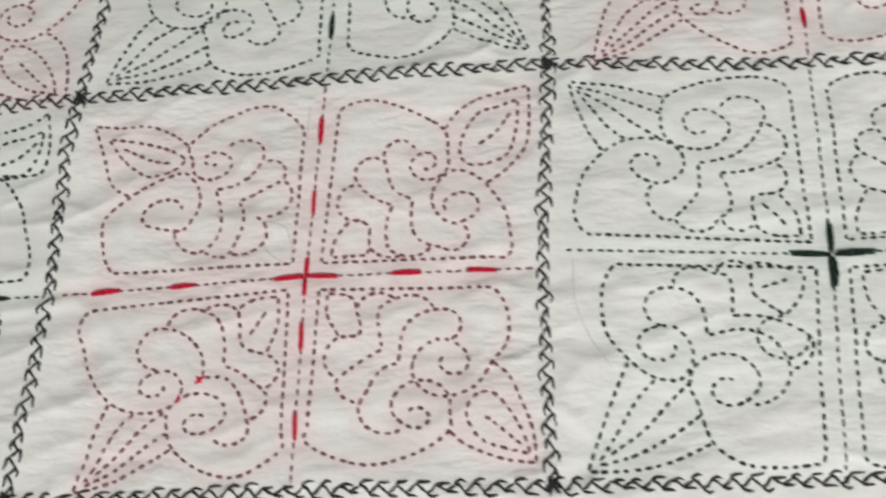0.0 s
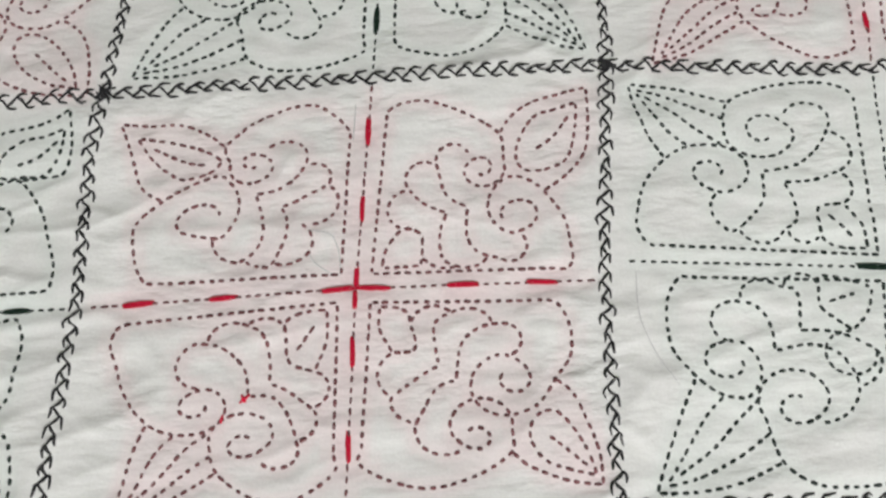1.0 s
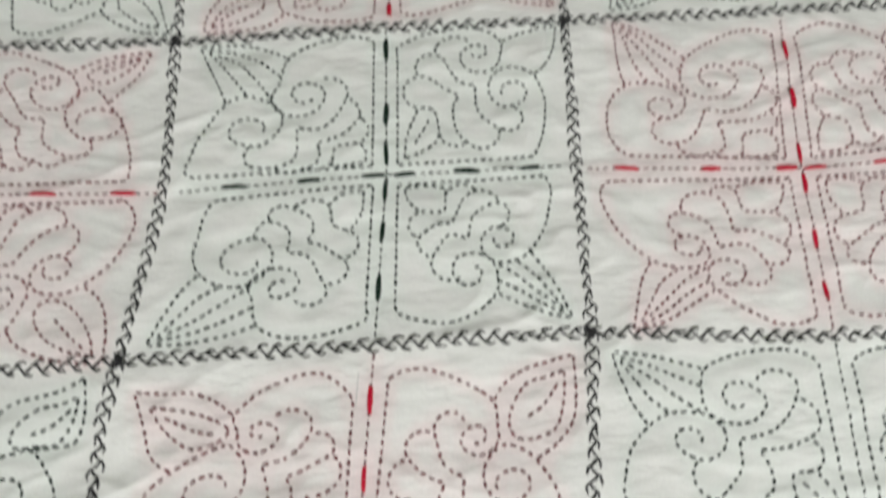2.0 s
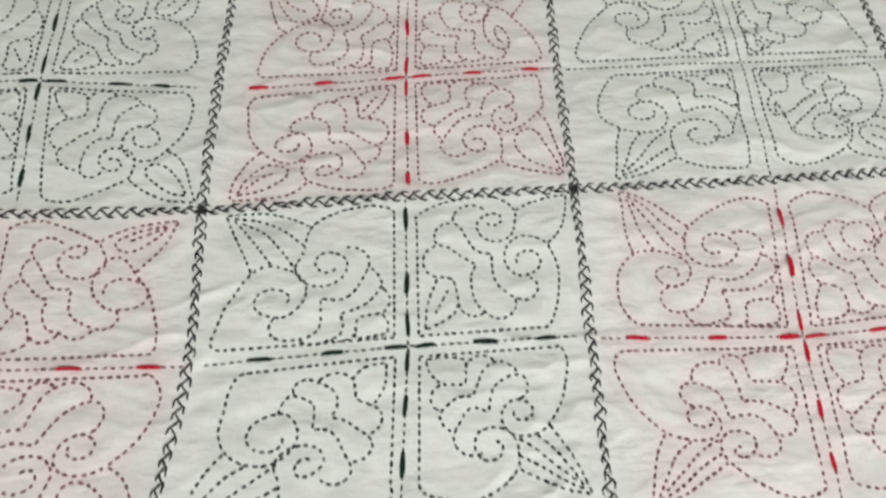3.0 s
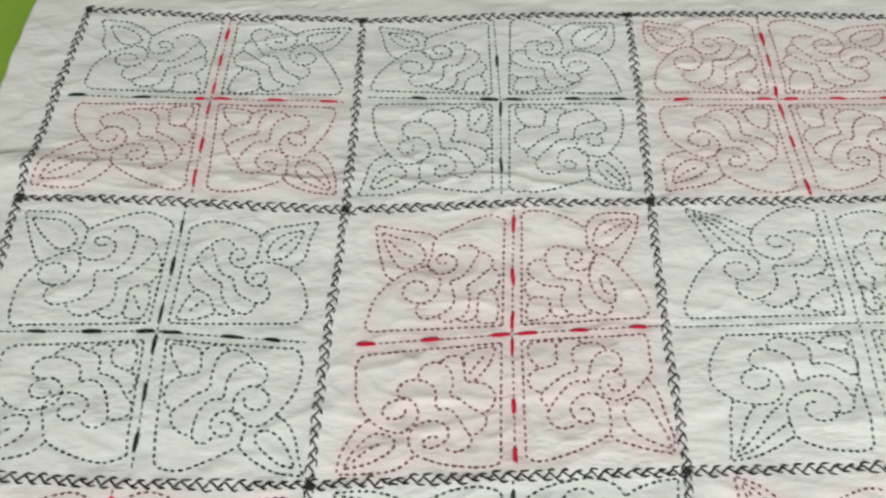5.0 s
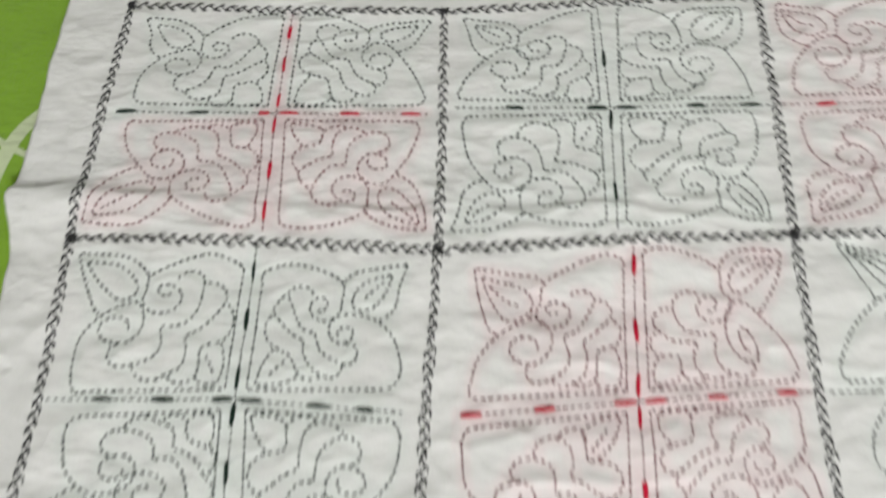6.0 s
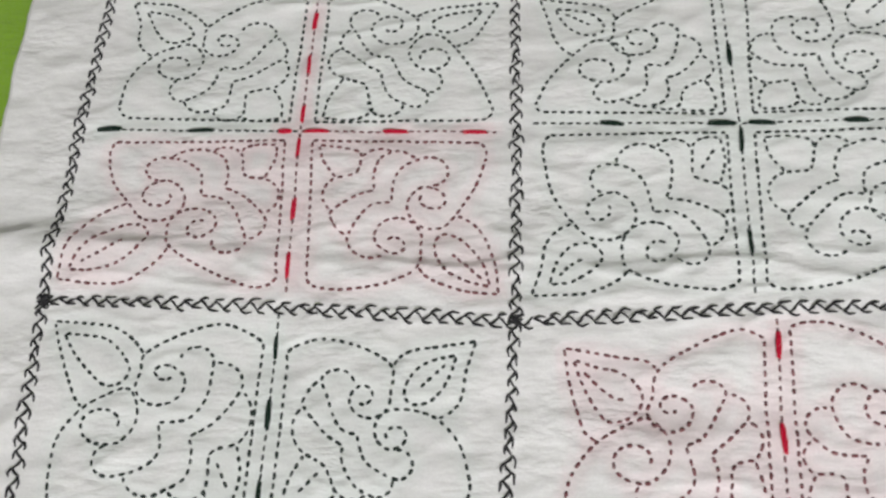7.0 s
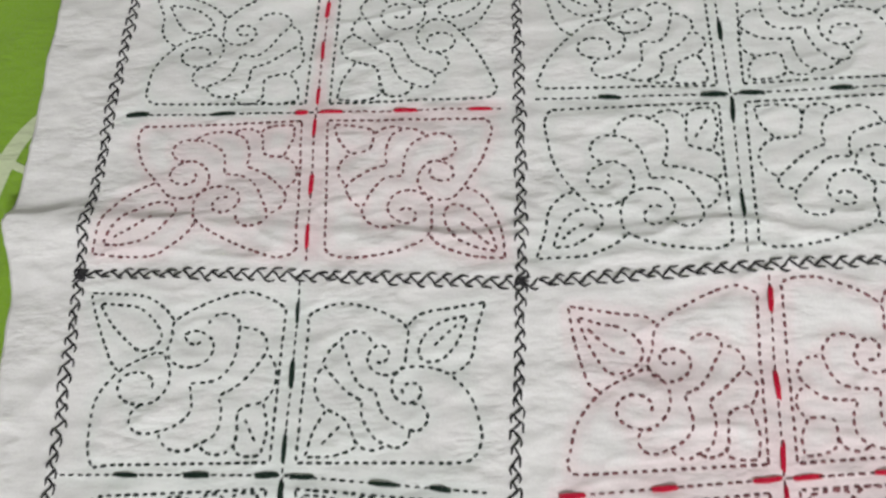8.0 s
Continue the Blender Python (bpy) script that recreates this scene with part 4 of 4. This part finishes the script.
shape("D3", 0, tip=(0.925, 0.893), joint_a=(0.558, 0.807), joint_b=(0.806, 0.511), shoulder_a=(0.095, 0.866), crown_a=(0.272, 0.920), shoulder_b=(0.892, 0.085), crown_b=(0.922, 0.248), spiral_a=(0.432, 0.655), rim_a=(0.458, 0.528), out_a=(0.321, 0.656), spiral_b=(0.636, 0.446), rim_b=(0.515, 0.408), out_b=(0.600, 0.346), petal_a=(0.250, 0.809), notch_a=(0.195, 0.670), petal_aa=(0.120, 0.585), notch_aa=(0.168, 0.456), petal_aaa=(0.133, 0.388), bud_a=(0.168, 0.301), bud_c=(0.263, 0.291), bud_b=(0.266, 0.197), petal_bbb=(0.318, 0.109), notch_bb=(0.385, 0.174), petal_bb=(0.493, 0.099), notch_b=(0.560, 0.175), petal_b=(0.616, 0.179), meet=(0.454, 0.456), meet_in=(0.380, 0.402))
shape("D3", 2, tip=(0.877, 0.942), joint_a=(0.446, 0.817), joint_b=(0.737, 0.480), shoulder_b=(0.786, 0.064), crown_b=(0.834, 0.231), spiral_a=(0.380, 0.590), rim_a=(0.379, 0.445), out_a=(0.270, 0.570), spiral_b=(0.606, 0.419), rim_b=(0.509, 0.429), out_b=(0.583, 0.330), petal_a=(0.202, 0.602), notch_a=(0.164, 0.511), petal_aa=(0.097, 0.456), notch_aa=(0.092, 0.349), bud_c=(0.293, 0.186), bud_b=(0.288, 0.079), petal_bbb=(0.356, 0.038), notch_bb=(0.422, 0.102), petal_bb=(0.506, 0.063), notch_b=(0.576, 0.157), petal_b=(0.681, 0.235), meet=(0.459, 0.366), meet_in=(0.364, 0.280))


def warp(points, moved):
    """Points of the flower, bent smoothly (a thin plate) so that its marks come to their own places."""
    p = np.array(points, float)
    src = np.array([MARKS[k] for k in moved] + PINNED)
    dst = np.array([moved[k] for k in moved] + PINNED)

    def kernel(a, b):
        r = ((a[:, None] - b[None]) ** 2).sum(-1)
        return r * np.log(r + 1e-9)
    n = len(src)
    flat = np.c_[np.ones(n), src]
    m = np.block([[kernel(src, src) + 0.0015 * np.eye(n), flat], [flat.T, np.zeros((3, 3))]])
    w = np.linalg.solve(m, np.r_[dst, np.zeros((3, 2))])
    return kernel(p, src) @ w[:n] + np.c_[np.ones(len(p)), p] @ w[n:]


# where a hand-drawn cross leaves the grid: its middle and the ends of its arms
CROSSES = {"D2": {"o": (0.116, -0.101), "N": (0.128, -0.001), "E": (0.227, -0.104), "W": (-0.007, -0.102)},
           "D3": {"W": (0.235, -0.096), "o": (0.36, -0.107), "N": (0.367, -0.01), "S": (0.347, -0.21)},
           "C2": {"o": (0.138, 0.095), "N": (0.142, 0.192), "W": (0.02, 0.091), "E": (0.24, 0.095)},
           "C3": {"o": (0.373, 0.086), "N": (0.384, 0.19), "W": (0.246, 0.093)},
           "C1": {"E": (0.018, 0.091)},
           "B2": {"o": (0.148, 0.284), "N": (0.156, 0.386), "S": (0.144, 0.195), "W": (0.04, 0.277), "E": (0.253, 0.289)},
           "B1": {"o": (-0.091, 0.289), "E": (0.014, 0.279), "N": (-0.087, 0.392), "S": (-0.091, 0.196)},
           "B3": {"o": (0.388, 0.289), "W": (0.256, 0.288), "N": (0.388, 0.383)},
           "A1": {"o": (-0.083, 0.49), "E": (0.029, 0.486), "W": (-0.203, 0.495), "S": (-0.084, 0.395), "N": (-0.077, 0.581)},
           "A2": {"o": (0.152, 0.487), "W": (0.04, 0.491), "S": (0.147, 0.391), "N": (0.151, 0.579)}}


def quarter(row, col, sx, sy):
    """A function from the flower's own places to the cloth, for a quarter of a panel."""
    r, c = 2 * row + 1, 2 * col + 1
    own = CROSSES.get(f"{ROWS_OF_PANELS[row]}{col + 1}", {})
    o = np.array(own.get("o", GRID[r, c]))
    n = np.array(own.get("N" if sy > 0 else "S", GRID[r + sy, c]))
    e = np.array(own.get("E" if sx > 0 else "W", GRID[r, c + sx]))
    k = GRID[r + sy, c + sx]

    def place(p):
        u, v = p[:, :1], p[:, 1:]
        return o * (1 - u) * (1 - v) + e * u * (1 - v) + n * (1 - u) * v + k * u * v
    return place


def circle(a, b, c):
    """Middle and radius of the circle through three places, or None where they lie nearly in line."""
    m = np.array([b - a, c - a]) * 2
    if abs(np.linalg.det(m)) < 4e-4:
        return None
    p = np.linalg.solve(m, [b @ b - a @ a, c @ c - a @ a])
    r = np.linalg.norm(p - a)
    return (p, r) if r < 0.22 else None


def arc(a, b, c, count):
    """Places along the round way from a over b to c."""
    ring = circle(a, b, c)
    if ring is None:
        return np.array([a, b, c])
    p, r = ring
    angles = np.unwrap([math.atan2(*(q - p)[::-1]) for q in (a, b, c)])
    if (angles[1] - angles[0]) * (angles[2] - angles[1]) < 0:
        angles[2] += math.tau * np.sign(angles[1] - angles[0])
    if abs(angles[2] - angles[0]) > 5.2:
        return np.array([a, b, c])
    return np.array([p + r * np.array((math.cos(t), math.sin(t))) for t in np.linspace(angles[0], angles[2], count)])


def flower(row, col, corner, seed):
    panel = f"{ROWS_OF_PANELS[row]}{col + 1}"
    sx, sy = CORNERS[corner]
    colour = COLOURS[panel][corner]
    material = MAROON_THREAD if colour == RED else GREEN_THREAD
    rnd = random.Random(seed)
    moved = {k: tuple(c + rnd.uniform(-0.015, 0.015) for c in v) for k, v in USUAL.items()}
    own = MARKS_OF.get((panel, corner), {})
    moved = {**{k: v for k, v in moved.items() if len(own) < 12 or k in EDGE_MARKS}, **own}
    place = quarter(row, col, sx, sy)

    def rounded(line, bent):
        """The flower's round parts: a petal bulges as an arc, and a spiral winds in evenly from its rim."""
        if line[0] == (0.06, 0.06):
            k = 11 if line[1][0] < 0.2 else 12
            inward = moved.get("spiral_a" if k == 11 else "spiral_b")
            ring = circle(bent[k - 2], bent[k], bent[k + 2])
            if ring is None or inward is None:
                return bent
            (c, r), out_of = ring, bent[k + 2]
            a, b = bent[k] - c, out_of - c
            way = 1 if a[0] * b[1] - a[1] * b[0] > 0 else -1
            first = math.atan2(b[1], b[0])
            tail = []
            for n in range(1, 10):
                f = n / 9
                m = c + (np.array(inward) - c) * min(1.0, 1.6 * f)
                ang = first + way * f * math.tau * 0.88
                tail.append(m + r * (1 - 0.74 * f ** WOUND.get((panel, corner, k), 0.6)) * np.array((math.cos(ang), math.sin(ang))))
            head = arc(bent[k - 2], bent[k], out_of, 7)
            return np.vstack([bent[:k - 2], head, tail])
        tip, end = 2, {5: 4}.get(len(line), 3)
        if len(line) < 5 or line not in [p[0] for p in FLOWER["petal"]]:
            return bent
        return np.vstack([arc(bent[0], bent[tip], bent[end], 7), bent[end + 1:]])

    def sew(lines, straight=False):
        s = Sewing()
        for n, l in enumerate(lines):
            bent = warp(l, moved)
            if straight:  # the sides along the cross stay straight up to the shoulder
                end = max(moved["shoulder_b" if n else "shoulder_a"][1 - n] - 0.06, 0.6)
                lane = (0.062 + rnd.uniform(-0.006, 0.006), 0.07 + 0.8 * (moved["shoulder_b" if n else "shoulder_a"][n] - 0.07))
                for k, t in enumerate((0.06, 0.3, 0.6, end)):
                    side = lane[0] + (lane[1] - lane[0]) * t
                    bent[k] = (t, side) if n else (side, t)
            s.running(smooth_line(place(rounded(l, bent))), rnd)
        STITCHED[colour].append(np.array(s.middles))
        return s
    word = "maroon-red" if colour == RED else "dark green"
    motif = sew(FLOWER["outline"], True).done("flower_motif", material, spread, f"{word} running-stitch flower with two spirals and a leaf")
    leaf = FLOWER["fan_leaf" if (panel, corner) in FAN_LEAVES else "closed_leaf"]
    sew(leaf[:2] if (panel, corner) in BARE_LEAVES else leaf[:-1] if (panel, corner) in RIBLESS else leaf).done("leaf", material, motif)
    for p in FLOWER["petal"]:
        sew(p).done("petal", material, motif)
    if (panel, corner) != ("D2", 0):
        bud = FLOWER["small_leaf"]
        sew(bud if (panel, corner) in BUD_RIBS else bud[:-1]).done("small_leaf", material, motif)


for row in range(4):
    for col in range(4):
        for corner in range(4):
            flower(row, col, corner, 1000 + row * 100 + col * 10 + corner)


def bold_mesh(seed, strands=3):
    """A plump stitch of several strands side by side, one unit long along x."""
    rnd = random.Random(seed)
    verts, faces = [], []
    for s in range(strands):
        off = (s - (strands - 1) / 2) * 0.13
        begin, end = rnd.uniform(0.0, 0.1), rnd.uniform(0.9, 1.0)
        first = len(verts)
        rings = 9
        for i in range(rings):
            u = i / (rings - 1)
            w = 0.15 * math.sin(math.pi * (0.07 + 0.86 * u)) ** 0.22
            y = off * (0.82 + 0.18 * math.sin(math.pi * u)) + rnd.uniform(-0.025, 0.025)
            z = 0.10 * math.sin(math.pi * (0.04 + 0.92 * u)) ** 0.6 - 0.02
            for k in range(6):
                a = math.tau * k / 6
                verts.append((begin + (end - begin) * u - 0.5, y + w * 0.5 * math.cos(a), z + w * 0.45 * math.sin(a)))
        for i in range(rings - 1):
            for k in range(6):
                faces.append((first + 6 * i + k, first + 6 * i + (k + 1) % 6, first + 6 * (i + 1) + (k + 1) % 6, first + 6 * (i + 1) + k))
        faces.append(tuple(first + k for k in range(5, -1, -1)))
        faces.append(tuple(first + 6 * (rings - 1) + k for k in range(6)))
    me = bpy.data.meshes.new("bold_stitch")
    me.from_pydata(verts, [], faces)
    me.polygons.foreach_set("use_smooth", [True] * len(me.polygons))
    return me


BOLD = {}
for colour, material in ((RED, RED_THREAD), (GREEN, BOTTLE_THREAD)):
    for k in range(4):
        BOLD[colour, k] = bold_mesh(k + (0 if colour == RED else 10))
        BOLD[colour, k].materials.append(material)


# where the plump stitches sit along each arm, from the panel's middle outwards
BOLD_AT = {
    "D2": {"N": (0.05, 0.37, 0.74), "S": (0.05, 0.29, 0.7), "E": (0.07, 0.43, 0.75), "W": (0.07, 0.48, 0.79)},
    "D3": {"N": (0.08,), "S": (0.08,), "E": (0.08,), "W": (0.08,)},
    "C1": {"E": (0.09, 0.46, 0.81), "N": (0.14, 0.55, 0.89)},
    "C2": {"N": (0.13, 0.39, 0.83), "S": (0.09, 0.36, 0.68), "E": (0.1, 0.44, 0.79), "W": (0.06, 0.36, 0.7)},
    "C3": {"N": (0.1, 0.43, 0.75), "S": (0.09, 0.43, 0.75), "W": (0.07, 0.41, 0.79), "E": (0.06, 0.4)},
    "B1": {"N": (0.12, 0.48, 0.8), "W": (0.07, 0.37, 0.67), "E": (0.09, 0.48, 0.75), "S": (0.1, 0.46, 0.79)},
    "B2": {"N": (0.1, 0.42, 0.84), "S": (0.11, 0.54, 0.92), "E": (0.1, 0.44, 0.82), "W": (0.07, 0.51, 0.91)},
    "B3": {"N": (), "S": (), "E": (), "W": ()},
    "A1": {"N": (0.13, 0.45, 0.79), "S": (0.11, 0.48, 0.81), "E": (0.08, 0.47, 0.85), "W": (0.07, 0.46, 0.9)},
    "A2": {"N": (0.45,), "S": (0.1, 0.68), "E": (0.1, 0.52, 0.84), "W": (0.08, 0.59)},
    "A3": {"N": (0.1, 0.42, 0.69), "S": (0.12, 0.44, 0.88), "W": (0.09, 0.7), "E": (0.09, 0.4, 0.74)},
}


def cross(row, col, seed):
    """The running-stitch cross that quarters a panel, with plump stitches on its arms."""
    panel = f"{ROWS_OF_PANELS[row]}{col + 1}"
    r, c = 2 * row + 1, 2 * col + 1
    rnd = random.Random(seed)
    arms = {"W": GRID[r, c - 1], "E": GRID[r, c + 1], "S": GRID[r - 1, c], "N": GRID[r + 1, c]}
    own = CROSSES.get(panel, {})
    arms = {k: np.array(own.get(k, v)) for k, v in arms.items()}
    o = np.array(own.get("o", GRID[r, c]))
    low = COLOURS[panel][2]
    tones = {k: GREEN if (panel == "A1" and k == "W") else low for k in arms}
    crosses = {}
    for tone in sorted(set(tones.values()), reverse=True):
        s = Sewing()
        for k, end in arms.items():
            if tones[k] == tone:
                s.running(smooth_line([o, (o + end) / 2, o + (end - o) * 0.97]), rnd, width=0.0014)
        STITCHED[tone].append(np.array(s.middles))
        crosses[tone] = s.done("cross_stitching", MAROON_THREAD if tone == RED else GREEN_THREAD, spread, f"{'red' if tone == RED else 'dark green'} running-stitch cross dividing a panel")
    for k, end in arms.items():
        colour = tones[k]
        for t in BOLD_AT.get(panel, {}).get(k, (0.09, 0.44, 0.78)):
            size = (0.017 if k in "EW" else 0.010) if t < 0.08 and panel == "D2" else (0.021 if k in "EW" else 0.017) if panel == "D3" else 0.0142
            if panel == "A1" and k == "W" and t < 0.2:
                size, colour_here = 0.008, RED
            else:
                colour_here = colour
            v = end - o
            p = o + v * t
            STITCHED[colour_here].append(p + v / np.hypot(*v) * np.linspace(-0.5, 0.5, 9)[:, None] * size)
            ob = new("bold_stitch", BOLD[colour_here, rnd.randrange(4)])
            ob.parent = crosses[tones[k]]
            wide = {"D2": 0.0063, "D3": 0.0085}.get(panel, 0.0066) * rnd.uniform(0.8, 1.2)
            ob.matrix_basis = Matrix.Translation(on_cloth(p, 0.0001)) @ pose(0, 0, 0, 0, 0, math.degrees(math.atan2(v[1], v[0])) + rnd.uniform(-4, 4)) @ Matrix.Diagonal((size * rnd.uniform(0.9, 1.1), wide, 0.0055, 1))


for row in range(4):
    for col in range(4):
        cross(row, col, 5000 + row * 10 + col)

mend = Sewing()
for a, b in (((0.0640, -0.1480), (0.0690, -0.1440)), ((0.0650, -0.1440), (0.0670, -0.1480)), ((0.0560, -0.1560), (0.0570, -0.1520))):
    mend.stitch(a, b, 0.0017, 0.0007)
mend.done("mending_stitches", RED_THREAD, spread, "stray bright red mending stitches")


def pencil(points):
    """A faint drawing line that was never stitched."""
    s = Sewing()
    s.strand(smooth_line(points)[::4], 0.0005, 0.00015)
    s.done("pencil_line", PENCIL, spread, "faint grey pencil line")


pencil([(0.096, -0.073), (0.107, -0.077), (0.109, -0.094), (0.099, -0.089), (0.095, -0.083)])
pencil([(0.242, -0.101), (0.241, -0.121), (0.246, -0.137), (0.254, -0.152)])
pencil([(0.1195, -0.0135), (0.1185, -0.022), (0.1175, -0.031)])


def dye_cloth(ob):
    """The coloured thread runs between the two layers and its dye tints the white cotton round the stitches."""
    cell, size = 0.003, (380, 380)
    co = np.empty(len(ob.data.vertices) * 3)
    ob.data.vertices.foreach_get("co", co)
    co = co.reshape(-1, 3)
    rows = np.clip(((co[:, 1] - FOOT) / cell).astype(int), 0, size[0] - 1)
    cols = np.clip(((co[:, 0] - LEFT + 0.02) / cell).astype(int), 0, size[1] - 1)
    reach = np.exp(-0.5 * (np.arange(-8, 9) / 1.15) ** 2)
    reach /= reach.sum()
    tint = np.ones((len(co), 3))
    for colour, strength in ((RED, np.array((-0.03, 0.145, 0.115))), (GREEN, np.array((0.06, 0.0, 0.022)))):
        field = np.zeros(size)
        p = np.vstack(STITCHED[colour])
        np.add.at(field, (np.clip(((p[:, 1] - FOOT) / cell).astype(int), 0, size[0] - 1), np.clip(((p[:, 0] - LEFT + 0.02) / cell).astype(int), 0, size[1] - 1)), 1.0)
        for axis in (0, 1):
            field = np.apply_along_axis(lambda v: np.convolve(v, reach, "same"), axis, field)
        amount = 1 - np.exp(-field[rows, cols] * 3.2)
        tint *= 1 - amount[:, None] * strength
    # the stitches draw the cloth down, so it stands up softly between them
    cell, size = 0.002, (560, 560)
    row, col = (np.clip((co[:, 1] - FOOT) / cell, 0, size[0] - 2), np.clip((co[:, 0] - LEFT + 0.02) / cell, 0, size[1] - 2))
    field = np.zeros(size)
    p = np.vstack(STITCHED[RED] + STITCHED[GREEN])
    np.add.at(field, (np.clip(((p[:, 1] - FOOT) / cell).astype(int), 0, size[0] - 1), np.clip(((p[:, 0] - LEFT + 0.02) / cell).astype(int), 0, size[1] - 1)), 1.0)
    reach = np.exp(-0.5 * (np.arange(-5, 6) / 1.3) ** 2)
    for axis in (0, 1):
        field = np.apply_along_axis(lambda v: np.convolve(v, reach, "same"), axis, field)
    i, j = row.astype(int), col.astype(int)
    u, w = row - i, col - j
    pull = field[i, j] * (1 - u) * (1 - w) + field[i + 1, j] * u * (1 - w) + field[i, j + 1] * (1 - u) * w + field[i + 1, j + 1] * u * w
    padding = ob.data.attributes.new("padding", "FLOAT", "POINT")
    padding.data.foreach_set("value", np.exp(-pull * 0.8))
    ob.data.color_attributes["dye"].data.foreach_set("color", np.c_[tint, np.ones(len(co))].ravel())


dye_cloth(cloth)

# ---- an unseen tube lamp, added to light the cloth from its foot ----
lamp = tagged(new("added_tube_lamp"), "unseen white wall-mounted tube lamp, added to light the bedspread from its foot", "lamp")
lamp.location = LAMP_AT
slab("housing", (-0.64, -0.05, -0.035), (0.64, -0.012, 0.035), CEILING_PAINT, lamp, 0.006)
glow, glow_tree, glow_p = shader("lamp_tube")
glow_p.inputs["Emission Color"].default_value = (1, 0.985, 0.965, 1)
glow_p.inputs["Emission Strength"].default_value = 6.0
bm = bmesh.new()
bmesh.ops.create_cone(bm, cap_ends=True, segments=20, radius1=0.013, radius2=0.013, depth=1.2, matrix=Matrix.Rotation(math.pi / 2, 4, "Y"))
tube_mesh = bpy.data.meshes.new("tube")
bm.to_mesh(tube_mesh)
bm.free()
tube_mesh.materials.append(glow)
tube = new("tube", tube_mesh)
tube.parent = lamp
for x in (-0.615, 0.59):
    slab("end_cap", (x, -0.014, -0.02), (x + 0.025, 0.018, 0.02), CEILING_PAINT, lamp, 0.004)
# area light of the added lamp, set low so that creases show relief
light = bpy.data.lights.new("lamp_light", "AREA")
light.shape, light.size, light.size_y, light.energy, light.color = "RECTANGLE", 1.2, 0.05, LAMP_POWER, (1.0, 0.985, 0.975)
lo = new("lamp_light", light)
lo.matrix_basis = look((LAMP_AT[0], LAMP_AT[1] + 0.03, LAMP_AT[2]), (0.15, 0.2, 0))
